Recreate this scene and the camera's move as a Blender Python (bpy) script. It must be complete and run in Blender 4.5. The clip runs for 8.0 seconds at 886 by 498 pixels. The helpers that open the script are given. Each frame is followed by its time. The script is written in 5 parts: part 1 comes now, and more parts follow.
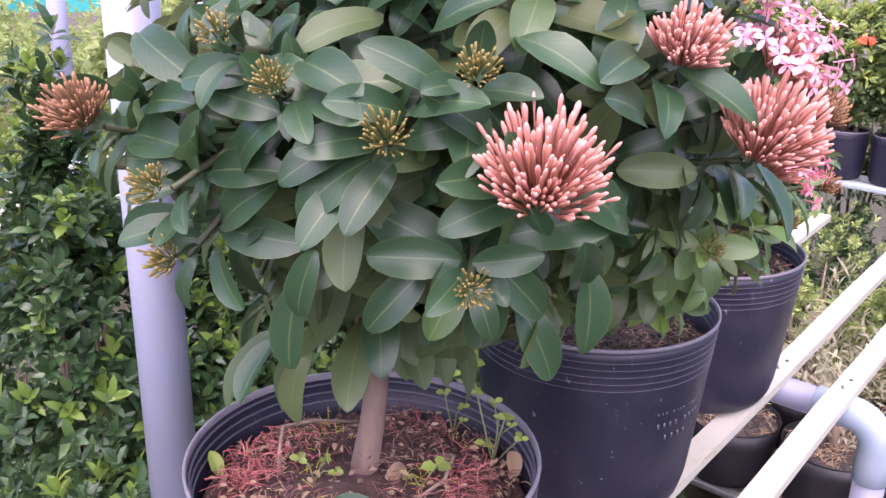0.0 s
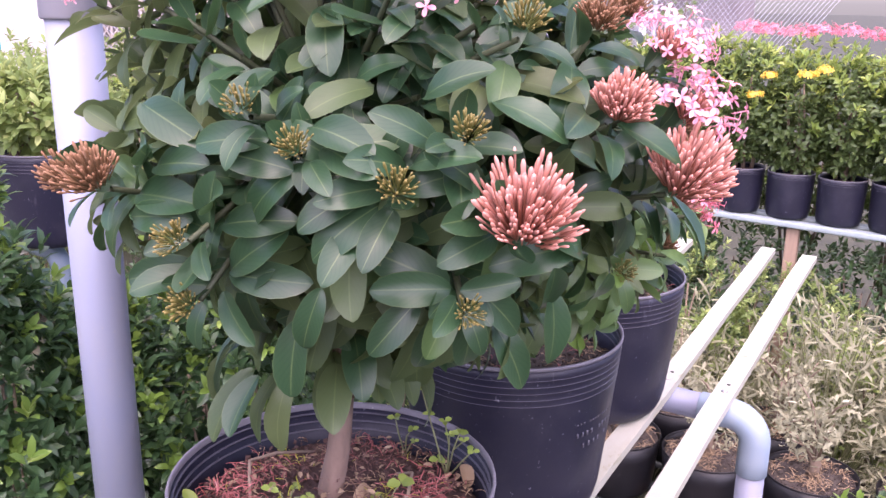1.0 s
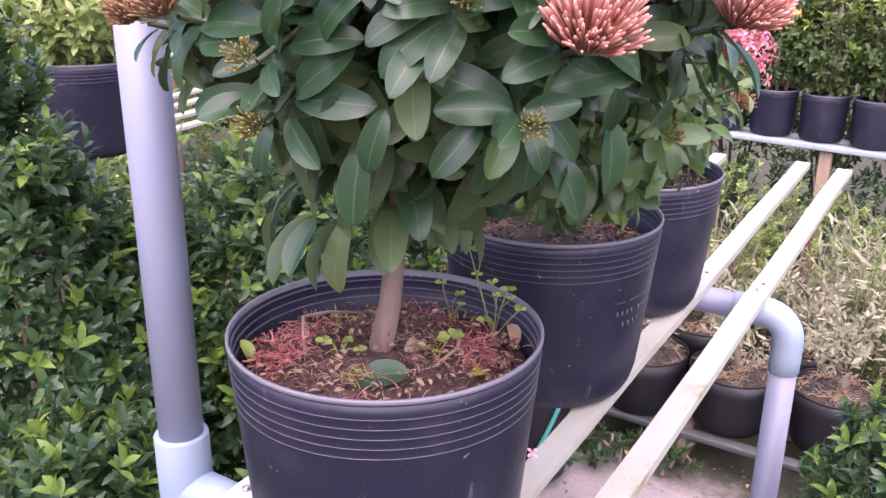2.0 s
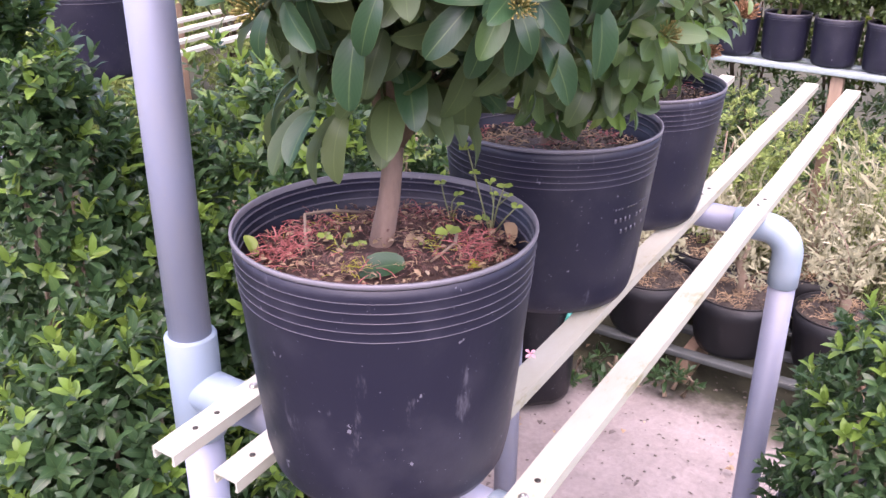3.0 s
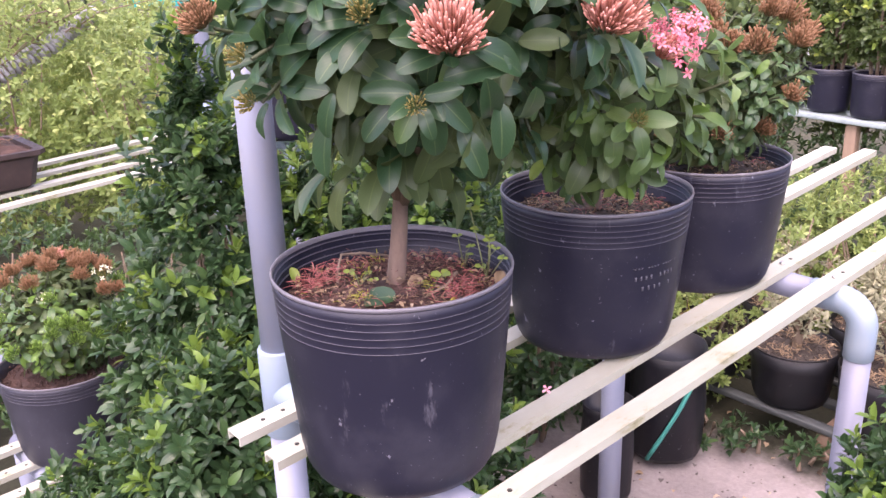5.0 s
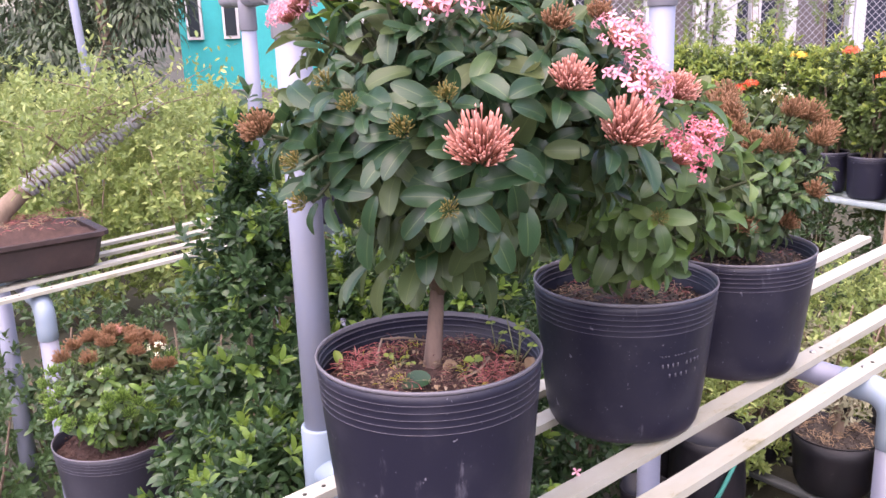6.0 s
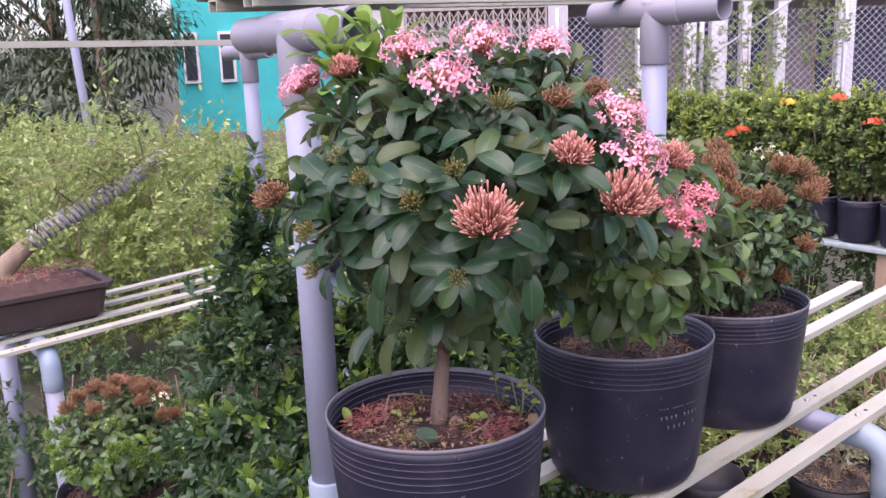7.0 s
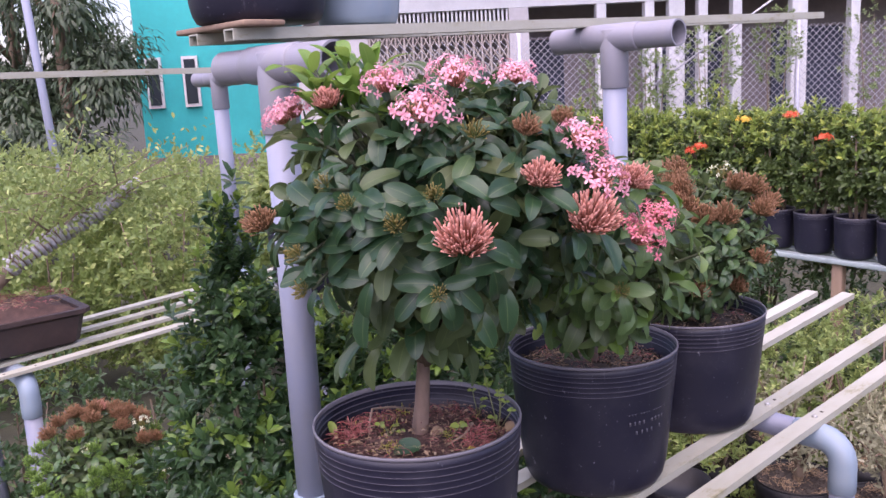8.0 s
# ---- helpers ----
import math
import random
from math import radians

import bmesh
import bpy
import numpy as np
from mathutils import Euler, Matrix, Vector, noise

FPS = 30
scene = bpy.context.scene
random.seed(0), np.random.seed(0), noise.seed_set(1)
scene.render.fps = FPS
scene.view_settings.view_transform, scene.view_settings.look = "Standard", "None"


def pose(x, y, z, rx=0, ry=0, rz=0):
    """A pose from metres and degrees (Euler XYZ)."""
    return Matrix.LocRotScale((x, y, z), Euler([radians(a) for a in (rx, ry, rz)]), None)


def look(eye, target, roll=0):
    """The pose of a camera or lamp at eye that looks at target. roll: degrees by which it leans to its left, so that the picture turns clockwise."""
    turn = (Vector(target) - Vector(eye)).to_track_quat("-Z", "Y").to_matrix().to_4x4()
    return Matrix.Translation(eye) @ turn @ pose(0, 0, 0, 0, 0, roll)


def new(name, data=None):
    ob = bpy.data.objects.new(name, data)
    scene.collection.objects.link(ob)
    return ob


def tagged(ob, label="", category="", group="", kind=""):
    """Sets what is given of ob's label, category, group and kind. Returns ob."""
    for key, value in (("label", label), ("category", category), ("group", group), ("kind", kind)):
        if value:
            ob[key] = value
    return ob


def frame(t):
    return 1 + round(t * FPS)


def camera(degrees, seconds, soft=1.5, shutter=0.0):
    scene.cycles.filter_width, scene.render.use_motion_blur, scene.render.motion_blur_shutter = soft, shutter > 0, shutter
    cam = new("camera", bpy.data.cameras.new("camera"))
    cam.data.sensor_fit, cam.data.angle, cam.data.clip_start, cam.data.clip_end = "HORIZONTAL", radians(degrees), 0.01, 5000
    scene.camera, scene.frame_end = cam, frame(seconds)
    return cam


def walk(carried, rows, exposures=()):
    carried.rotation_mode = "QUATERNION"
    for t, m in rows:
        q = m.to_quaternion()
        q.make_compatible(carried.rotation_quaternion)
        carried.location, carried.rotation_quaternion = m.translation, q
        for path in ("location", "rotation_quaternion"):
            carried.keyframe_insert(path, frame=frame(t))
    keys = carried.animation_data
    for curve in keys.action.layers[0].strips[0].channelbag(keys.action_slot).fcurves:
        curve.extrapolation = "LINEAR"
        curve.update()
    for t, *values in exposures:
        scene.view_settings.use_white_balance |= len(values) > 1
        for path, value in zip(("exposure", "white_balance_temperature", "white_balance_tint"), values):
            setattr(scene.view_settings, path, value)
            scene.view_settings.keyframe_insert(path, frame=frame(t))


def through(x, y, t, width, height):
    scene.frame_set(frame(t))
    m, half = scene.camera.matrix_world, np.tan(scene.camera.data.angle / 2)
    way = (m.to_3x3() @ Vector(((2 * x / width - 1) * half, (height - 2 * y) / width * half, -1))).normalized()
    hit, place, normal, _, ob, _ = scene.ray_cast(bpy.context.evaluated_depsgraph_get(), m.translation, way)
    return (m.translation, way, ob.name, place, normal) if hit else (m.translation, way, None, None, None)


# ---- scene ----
cam = camera(53.6, 8.0)
PATH = [
    (0, (-0.078, 0.303, 1.582), (-1.296, 1.753, 0.938), 1.2),
    (0.5, (-0.111, 0.203, 1.59), (-1.108, 1.837, 1.009), 1.4),
    (1, (-0.092, 0.186, 1.603), (-1.076, 1.839, 1.054), 0.8),
    (1.5, (-0.08, 0.166, 1.558), (-1.095, 1.782, 0.959), 0.6),
    (1.7, (-0.095, 0.146, 1.538), (-1.104, 1.757, 0.918), 0.6),
    (2.8, (-0.074, 0.129, 1.51), (-1.08, 1.664, 0.712), 0.6),
    (3, (-0.064, 0.117, 1.494), (-1.061, 1.655, 0.693), 0.4),
    (3.5, (-0.024, 0.115, 1.5), (-1.049, 1.62, 0.673), 0.8),
    (4, (0.113, 0.135, 1.537), (-1.104, 1.521, 0.764), -0.3),
    (4.2, (0.165, 0.14, 1.54), (-1.128, 1.473, 0.797), -0.7),
    (5.3, (0.294, 0.132, 1.568), (-1.149, 1.362, 0.931), -1.9),
    (5.5, (0.309, 0.117, 1.577), (-1.153, 1.348, 0.988), -1.7),
    (6, (0.339, 0.1, 1.596), (-1.183, 1.296, 1.093), -1.9),
    (6.5, (0.35, 0.092, 1.614), (-1.182, 1.298, 1.168), -1.8),
    (7, (0.361, 0.066, 1.64), (-1.167, 1.285, 1.219), -2.2),
    (7.5, (0.393, 0.028, 1.655), (-1.144, 1.247, 1.266), -2.9),
    (8, (0.406, 0.008, 1.655), (-1.079, 1.293, 1.274), -3.0),
]
walk(cam, [(t, look(eye, target, roll)) for t, eye, target, roll in PATH], [(0.0, 1.98, 6400, 43), (1.7, 1.92, 6400, 42), (3.0, 2.07, 6600, 38), (4.0, 2.03, 6650, 36), (5.5, 1.96, 6850, 36), (6.5, 1.56, 6600, 36), (8.0, 1.18, 6350, 38)])

# ---- world, sun, exposure ----
SUN_AZ, SUN_EL = radians(150.0), radians(66.0)
world = bpy.data.worlds.new("sky")
scene.world = world
world.use_nodes = True
_n = world.node_tree.nodes
_sky = _n.new("ShaderNodeTexSky")
_sky.sky_type, _sky.sun_disc = "NISHITA", False
_sky.sun_elevation, _sky.sun_rotation = SUN_EL, SUN_AZ
_sky.dust_density, _sky.air_density = 2.5, 1.0
_n["Background"].inputs[1].default_value = 0.15
world.node_tree.links.new(_sky.outputs[0], _n["Background"].inputs[0])
sun = new("sun", bpy.data.lights.new("sun", "SUN"))
sun.data.energy, sun.data.angle, sun.data.color = 2.5, radians(110.0), (1.0, 0.94, 0.85)
_d = Vector((math.sin(SUN_AZ) * math.cos(SUN_EL), math.cos(SUN_AZ) * math.cos(SUN_EL), math.sin(SUN_EL)))
sun.matrix_world = look(_d * 20.0, (0, 0, 0))


# ---- materials ----
class Nodes:
    def __init__(self, name):
        self.mat = bpy.data.materials.new(name)
        self.mat.use_nodes = True
        self.t = self.mat.node_tree
        self.bsdf = self.t.nodes["Principled BSDF"]
        self.out = self.t.nodes["Material Output"]

    def add(self, kind, **inputs):
        n = self.t.nodes.new(kind)
        for k, v in inputs.items():
            self.put(n, k.replace("_", " "), v)
        return n

    def put(self, n, key, v):
        s = n.inputs[key]
        if isinstance(v, bpy.types.NodeSocket):
            self.t.links.new(v, s)
        else:
            s.default_value = v

    def coords(self, which="Object"):
        return self.add("ShaderNodeTexCoord").outputs[which]

    def noise(self, scale, detail=4.0, rough=0.6, vec=None, stretch=None):
        if vec is None:
            vec = self.coords()
        if stretch:
            m = self.add("ShaderNodeMapping")
            self.put(m, "Vector", vec)
            m.inputs["Scale"].default_value = stretch
            vec = m.outputs[0]
        n = self.add("ShaderNodeTexNoise", Scale=scale, Detail=detail, Roughness=rough)
        self.put(n, "Vector", vec)
        return n.outputs["Fac"]

    def ramp(self, fac, *stops):
        r = self.add("ShaderNodeValToRGB")
        self.put(r, "Fac", fac)
        e = r.color_ramp.elements
        while len(e) < len(stops):
            e.new(0.5)
        for el, (p, c) in zip(e, stops):
            el.position = p
            el.color = (*c, 1.0) if isinstance(c, tuple) else (c, c, c, 1.0)
        return r.outputs[0]

    def mix(self, fac, a, b, mode="MIX"):
        m = self.add("ShaderNodeMix")
        m.data_type, m.blend_type = "RGBA", mode
        for key, v in ((0, fac), (6, a), (7, b)):
            if isinstance(v, bpy.types.NodeSocket):
                self.t.links.new(v, m.inputs[key])
            else:
                m.inputs[key].default_value = (*v, 1.0) if isinstance(v, tuple) else v
        return m.outputs[2]

    def math(self, op, a, b=0.0, clamp=False):
        m = self.add("ShaderNodeMath")
        m.operation, m.use_clamp = op, clamp
        for i, v in enumerate((a, b)):
            if isinstance(v, bpy.types.NodeSocket):
                self.t.links.new(v, m.inputs[i])
            else:
                m.inputs[i].default_value = v
        return m.outputs[0]

    def bump(self, height, strength=0.3, distance=0.002):
        b = self.add("ShaderNodeBump", Strength=strength, Distance=distance)
        self.put(b, "Height", height)
        self.put(self.bsdf, "Normal", b.outputs[0])

    def luck(self):
        """A random number for each object and each island."""
        a = self.add("ShaderNodeObjectInfo").outputs["Random"]
        b = self.add("ShaderNodeNewGeometry").outputs["Random Per Island"]
        return self.math("FRACT", self.math("ADD", a, b))


def leaf_material(name, dark, mid, light, rough=0.38, through=0.25, rib=(0.25, 0.33, 0.12), young=0.0):
    k = Nodes(name)
    luck = k.luck()
    col = k.ramp(luck, (0.0, dark), (0.5, mid), (0.93 - young, mid), (1.0, light))
    blotch = k.noise(45.0, 3.0)
    col = k.mix(k.math("MULTIPLY", blotch, 0.35), col, tuple(c * 0.55 for c in mid))
    uv = k.add("ShaderNodeSeparateXYZ")
    k.put(uv, 0, k.coords("UV"))
    off = k.math("ABSOLUTE", k.math("SUBTRACT", uv.outputs[0], 0.5))
    line = k.math("SUBTRACT", 1.0, k.math("MULTIPLY", off, 28.0), True)
    slant = k.math("ADD", k.math("MULTIPLY", uv.outputs[1], 9.0), k.math("MULTIPLY", off, -7.0))
    veins = k.math("POWER", k.math("ABSOLUTE", k.math("SINE", k.math("MULTIPLY", slant, math.pi))), 8.0)
    col = k.mix(k.math("MULTIPLY", line, 0.30), col, rib)
    edge = k.math("MULTIPLY", k.math("SUBTRACT", off, 0.465, True), 12.0, True)
    col = k.mix(k.math("MULTIPLY", edge, 0.5), col, rib)
    col = k.mix(k.math("MULTIPLY", k.math("SUBTRACT", 1.0, veins, True), 0.025), col, rib)
    k.put(k.bsdf, "Base Color", col)
    k.put(k.bsdf, "Roughness", k.math("ADD", k.math("MULTIPLY", blotch, 0.25), rough - 0.1))
    k.bsdf.inputs["Specular IOR Level"].default_value = 0.45
    k.bump(k.math("ADD", veins, k.math("MULTIPLY", line, -2.5)), 0.045, 0.0006)
    tr = k.add("ShaderNodeBsdfTranslucent")
    k.put(tr, "Color", k.mix(0.5, col, light))
    mx = k.add("ShaderNodeMixShader", Fac=through)
    k.t.links.new(k.bsdf.outputs[0], mx.inputs[1])
    k.t.links.new(tr.outputs[0], mx.inputs[2])
    k.t.links.new(mx.outputs[0], k.out.inputs[0])
    return k.mat


def petal_material(name, low, high, spread, through=0.3):
    """Colour by the height along each bud (v) and by luck."""
    k = Nodes(name)
    uv = k.add("ShaderNodeSeparateXYZ")
    k.put(uv, 0, k.coords("UV"))
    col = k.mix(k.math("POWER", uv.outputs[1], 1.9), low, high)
    col = k.mix(k.math("MULTIPLY", k.luck(), 0.6), col, spread)
    k.put(k.bsdf, "Base Color", col)
    k.bsdf.inputs["Roughness"].default_value = 0.55
    tr = k.add("ShaderNodeBsdfTranslucent")
    k.put(tr, "Color", col)
    mx = k.add("ShaderNodeMixShader", Fac=through)
    k.t.links.new(k.bsdf.outputs[0], mx.inputs[1])
    k.t.links.new(tr.outputs[0], mx.inputs[2])
    k.t.links.new(mx.outputs[0], k.out.inputs[0])
    return k.mat


def surface(name, stops, scale, rough=(0.5, 0.7), bump=(0.3, 0.002), fine=6.0, metal=0.0, stretch=None, spec=0.5):
    """A two-scale mottled surface."""
    k = Nodes(name)
    a = k.noise(scale, 5.0, 0.6, stretch=stretch)
    b = k.noise(scale * fine, 4.0, 0.7, stretch=stretch)
    f = k.math("ADD", k.math("MULTIPLY", a, 0.65), k.math("MULTIPLY", b, 0.35))
    col = k.ramp(f, *stops)
    tint = k.math("MULTIPLY", k.luck(), 0.25)
    col = k.mix(tint, col, tuple(c * 0.7 for c in stops[0][1]))
    k.put(k.bsdf, "Base Color", col)
    r = k.ramp(b, (0.3, rough[0]), (0.7, rough[1]))
    k.put(k.bsdf, "Roughness", r)
    k.bsdf.inputs["Metallic"].default_value = metal
    k.bsdf.inputs["Specular IOR Level"].default_value = spec
    k.bump(f, *bump)
    return k.mat


def plastic_material(name, base, scuff, amount=0.5):
    k = Nodes(name)
    dust = k.noise(9.0, 6.0, 0.7)
    specks = k.noise(190.0, 2.0, 0.6)
    streak = k.noise(30.0, 5.0, 0.75, stretch=(1.0, 1.0, 0.25))
    marks = k.noise(75.0, 3.0, 0.6, stretch=(1.0, 1.0, 0.7))
    f = k.ramp(dust, (0.50, 0.0), (0.85, 0.16 * amount))
    s = k.ramp(specks, (0.715, 0.0), (0.745, 0.7 * amount))
    g = k.ramp(streak, (0.62, 0.0), (0.72, 0.40 * amount))
    m = k.ramp(marks, (0.705, 0.0), (0.725, 0.9 * amount))
    col = k.mix(k.math("ADD", k.math("ADD", f, s), k.math("ADD", g, m), True), base, scuff)
    k.put(k.bsdf, "Base Color", col)
    k.put(k.bsdf, "Roughness", k.ramp(dust, (0.3, 0.32), (0.7, 0.54)))
    k.bsdf.inputs["Specular IOR Level"].default_value = 0.32
    k.bump(k.math("ADD", k.noise(55.0, 3.0), streak), 0.15, 0.001)
    return k.mat


def pvc_material(name, base, dirt=(0.30, 0.29, 0.24), amount=0.35):
    k = Nodes(name)
    a = k.noise(14.0, 5.0, 0.65, stretch=(1.0, 1.0, 0.3))
    b = k.noise(220.0, 2.0)
    f = k.math("ADD", k.ramp(a, (0.5, 0.0), (0.8, amount)), k.ramp(b, (0.68, 0.0), (0.73, 0.4)), True)
    k.put(k.bsdf, "Base Color", k.mix(f, base, dirt))
    k.put(k.bsdf, "Roughness", k.ramp(a, (0.3, 0.38), (0.7, 0.55)))
    k.bump(a, 0.08, 0.001)
    return k.mat


LEAF = leaf_material("ixora_leaf", (0.014, 0.044, 0.021), (0.024, 0.070, 0.031), (0.066, 0.125, 0.038), rough=0.31, through=0.28)
LEAF_LIGHT = leaf_material("light_ixora_leaf", (0.055, 0.115, 0.045), (0.095, 0.175, 0.060), (0.22, 0.31, 0.085), rough=0.32, through=0.36)
LEAF_INNER = leaf_material("ixora_leaf_old", (0.058, 0.100, 0.042), (0.090, 0.140, 0.056), (0.15, 0.18, 0.07), through=0.45)
LEAF_YOUNG = leaf_material("young_leaf", (0.07, 0.16, 0.035), (0.15, 0.28, 0.05), (0.30, 0.42, 0.09), through=0.4)
LEAF_WEED = leaf_material("weed_leaf", (0.16, 0.24, 0.05), (0.26, 0.36, 0.075), (0.42, 0.50, 0.12), through=0.4)
LEAF_YELLOW = leaf_material("yellow_leaf", (0.30, 0.32, 0.04), (0.38, 0.38, 0.04), (0.50, 0.45, 0.06), through=0.4)
LEAF_SMALL = leaf_material("small_leaf", (0.042, 0.088, 0.040), (0.068, 0.135, 0.052), (0.15, 0.22, 0.06), rough=0.30)
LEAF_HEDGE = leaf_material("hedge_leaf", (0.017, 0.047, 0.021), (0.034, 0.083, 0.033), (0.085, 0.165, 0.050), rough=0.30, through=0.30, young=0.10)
# Young tips, brightened to stand in for light on the hedge tops as well.
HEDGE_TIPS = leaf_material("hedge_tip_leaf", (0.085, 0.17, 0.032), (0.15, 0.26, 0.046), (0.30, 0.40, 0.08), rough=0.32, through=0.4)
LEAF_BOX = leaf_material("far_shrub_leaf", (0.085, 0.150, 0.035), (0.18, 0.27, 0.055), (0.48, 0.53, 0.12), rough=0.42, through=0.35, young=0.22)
# Shaded copy of LEAF_BOX: the shadow low in the far shrubs, as leaf colour.
LEAF_BOX_SHADED = leaf_material("far_shrub_shaded_leaf", (0.040, 0.072, 0.024), (0.075, 0.120, 0.034), (0.15, 0.20, 0.05), rough=0.42, through=0.3)
LEAF_OLIVE = leaf_material("olive_leaf", (0.10, 0.155, 0.045), (0.20, 0.285, 0.080), (0.52, 0.58, 0.22), rough=0.46, through=0.38, young=0.18)
LEAF_VINE = leaf_material("vine_leaf", (0.14, 0.21, 0.08), (0.24, 0.33, 0.14), (0.42, 0.50, 0.26), rough=0.5, through=0.4)
LEAF_TREE = leaf_material("tree_leaf", (0.026, 0.048, 0.028), (0.048, 0.080, 0.040), (0.10, 0.14, 0.07), rough=0.40)
LEAF_DRY = leaf_material("feathery_leaf", (0.24, 0.24, 0.15), (0.33, 0.33, 0.21), (0.52, 0.50, 0.36), rough=0.7, through=0.3, rib=(0.3, 0.3, 0.2))
LEAF_DEAD = leaf_material("dead_leaf", (0.25, 0.17, 0.10), (0.34, 0.24, 0.15), (0.45, 0.36, 0.26), rough=0.8, rib=(0.4, 0.3, 0.2))
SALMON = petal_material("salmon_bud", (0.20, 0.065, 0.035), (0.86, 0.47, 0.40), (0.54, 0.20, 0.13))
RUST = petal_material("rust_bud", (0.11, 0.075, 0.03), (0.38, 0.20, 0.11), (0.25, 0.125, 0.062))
GREEN_BUD = petal_material("green_bud", (0.05, 0.10, 0.02), (0.24, 0.40, 0.07), (0.14, 0.26, 0.05))
OLIVE_BUD = petal_material("olive_bud", (0.08, 0.11, 0.02), (0.30, 0.22, 0.07), (0.19, 0.18, 0.05))
PINK = petal_material("pink_petal", (0.66, 0.20, 0.28), (0.87, 0.44, 0.53), (0.94, 0.62, 0.68), 0.35)
ROSE = petal_material("rose_petal", (0.62, 0.10, 0.14), (0.85, 0.26, 0.34), (0.92, 0.44, 0.52), 0.35)
RED = petal_material("red_petal", (0.60, 0.05, 0.02), (0.80, 0.12, 0.05), (0.85, 0.25, 0.10))
YELLOW = petal_material("yellow_petal", (0.75, 0.45, 0.02), (0.88, 0.62, 0.06), (0.90, 0.70, 0.20))
WHITE = petal_material("white_petal", (0.55, 0.60, 0.35), (0.85, 0.85, 0.72), (0.80, 0.80, 0.60))
BARK = surface("bark", ((0.25, (0.10, 0.075, 0.055)), (0.5, (0.22, 0.16, 0.115)), (0.8, (0.33, 0.26, 0.19))), 26.0, (0.75, 0.9), (0.6, 0.003), stretch=(1, 1, 0.35))
TRUNK_BARK = surface("trunk_bark", ((0.25, (0.095, 0.068, 0.052)), (0.5, (0.185, 0.125, 0.098)), (0.8, (0.27, 0.20, 0.16))), 26.0, (0.75, 0.9), (0.6, 0.003), stretch=(1, 1, 0.35))
OLD_BARK = surface("old_bark", ((0.25, (0.05, 0.038, 0.030)), (0.5, (0.11, 0.085, 0.068)), (0.8, (0.20, 0.165, 0.135))), 26.0, (0.75, 0.9), (0.6, 0.003), stretch=(1, 1, 0.35))
TWIG = surface("dark_green_twig", ((0.3, (0.030, 0.045, 0.020)), (0.7, (0.065, 0.075, 0.035))), 40.0)
STEM = surface("green_stem", ((0.3, (0.09, 0.12, 0.04)), (0.7, (0.20, 0.20, 0.10))), 40.0)
SOIL = surface("soil", ((0.3, (0.030, 0.017, 0.014)), (0.5, (0.075, 0.040, 0.033)), (0.75, (0.16, 0.090, 0.072))), 38.0, (0.85, 0.95), (0.9, 0.006), fine=5.0)
DRY_SOIL = surface("dry_soil", ((0.3, (0.022, 0.017, 0.014)), (0.5, (0.050, 0.038, 0.031)), (0.75, (0.11, 0.088, 0.072))), 38.0, (0.85, 0.95), (0.9, 0.006), fine=5.0)
FIBRE = surface("red_fibre", ((0.30, (0.085, 0.022, 0.020)), (0.45, (0.24, 0.062, 0.056)), (0.58, (0.44, 0.15, 0.14)), (0.75, (0.62, 0.40, 0.35))), 110.0, (0.7, 0.9))
DARK_STRAW = surface("dark_straw", ((0.3, (0.070, 0.030, 0.026)), (0.7, (0.26, 0.13, 0.105))), 60.0, (0.7, 0.9))
STRAW = surface("straw", ((0.3, (0.20, 0.12, 0.07)), (0.7, (0.46, 0.34, 0.20))), 60.0, (0.7, 0.9))
POT = plastic_material("black_plastic", (0.0125, 0.0125, 0.0240), (0.26, 0.255, 0.30), 0.50)
RIM = plastic_material("worn_rim", (0.125, 0.120, 0.138), (0.30, 0.28, 0.28), 0.9)
OLD_POT = plastic_material("old_black_pot", (0.008, 0.008, 0.010), (0.05, 0.048, 0.05), 0.3)
RIDGE = plastic_material("worn_ridge", (0.075, 0.072, 0.090), (0.22, 0.20, 0.22), 0.8)
DUSTY_POT = plastic_material("dusty_black_pot", (0.030, 0.030, 0.042), (0.22, 0.22, 0.26), 0.6)
BAG = plastic_material("black_film", (0.009, 0.009, 0.012), (0.16, 0.16, 0.18), 0.4)
PIPE = pvc_material("grey_pvc", (0.225, 0.248, 0.325))
# Darker than PIPE: shade on legs and cross pipes put into the colour.
LEG_PIPE = pvc_material("shaded_grey_pvc", (0.175, 0.19, 0.255))
DULL_TEE = pvc_material("dull_grey_pvc", (0.215, 0.215, 0.255))
FITTING = pvc_material("blue_grey_pvc", (0.205, 0.27, 0.335))
RAIL = surface("white_rail", ((0.31, (0.15, 0.145, 0.07)), (0.38, (0.30, 0.29, 0.20)), (0.43, (0.37, 0.37, 0.305)), (0.65, (0.42, 0.425, 0.375))), 18.0, (0.45, 0.65), (0.15, 0.001), stretch=(1, 0.4, 1))
STEEL = surface("screw_steel", ((0.3, (0.30, 0.29, 0.27)), (0.7, (0.55, 0.54, 0.52))), 90.0, (0.3, 0.5), metal=0.9)
HOLE = surface("drill_hole", ((0.3, (0.015, 0.013, 0.010)), (0.7, (0.03, 0.026, 0.02))), 90.0)
BRICK_POT = surface("brown_ceramic", ((0.3, (0.022, 0.015, 0.015)), (0.6, (0.050, 0.031, 0.028)), (0.85, (0.11, 0.075, 0.062))), 20.0, (0.4, 0.7))
WIRE = surface("wrapped_wire", ((0.3, (0.22, 0.22, 0.24)), (0.7, (0.45, 0.45, 0.46))), 60.0, (0.5, 0.7))
GRAVEL = surface("dark_grit", ((0.3, (0.06, 0.05, 0.045)), (0.7, (0.15, 0.12, 0.11))), 30.0)
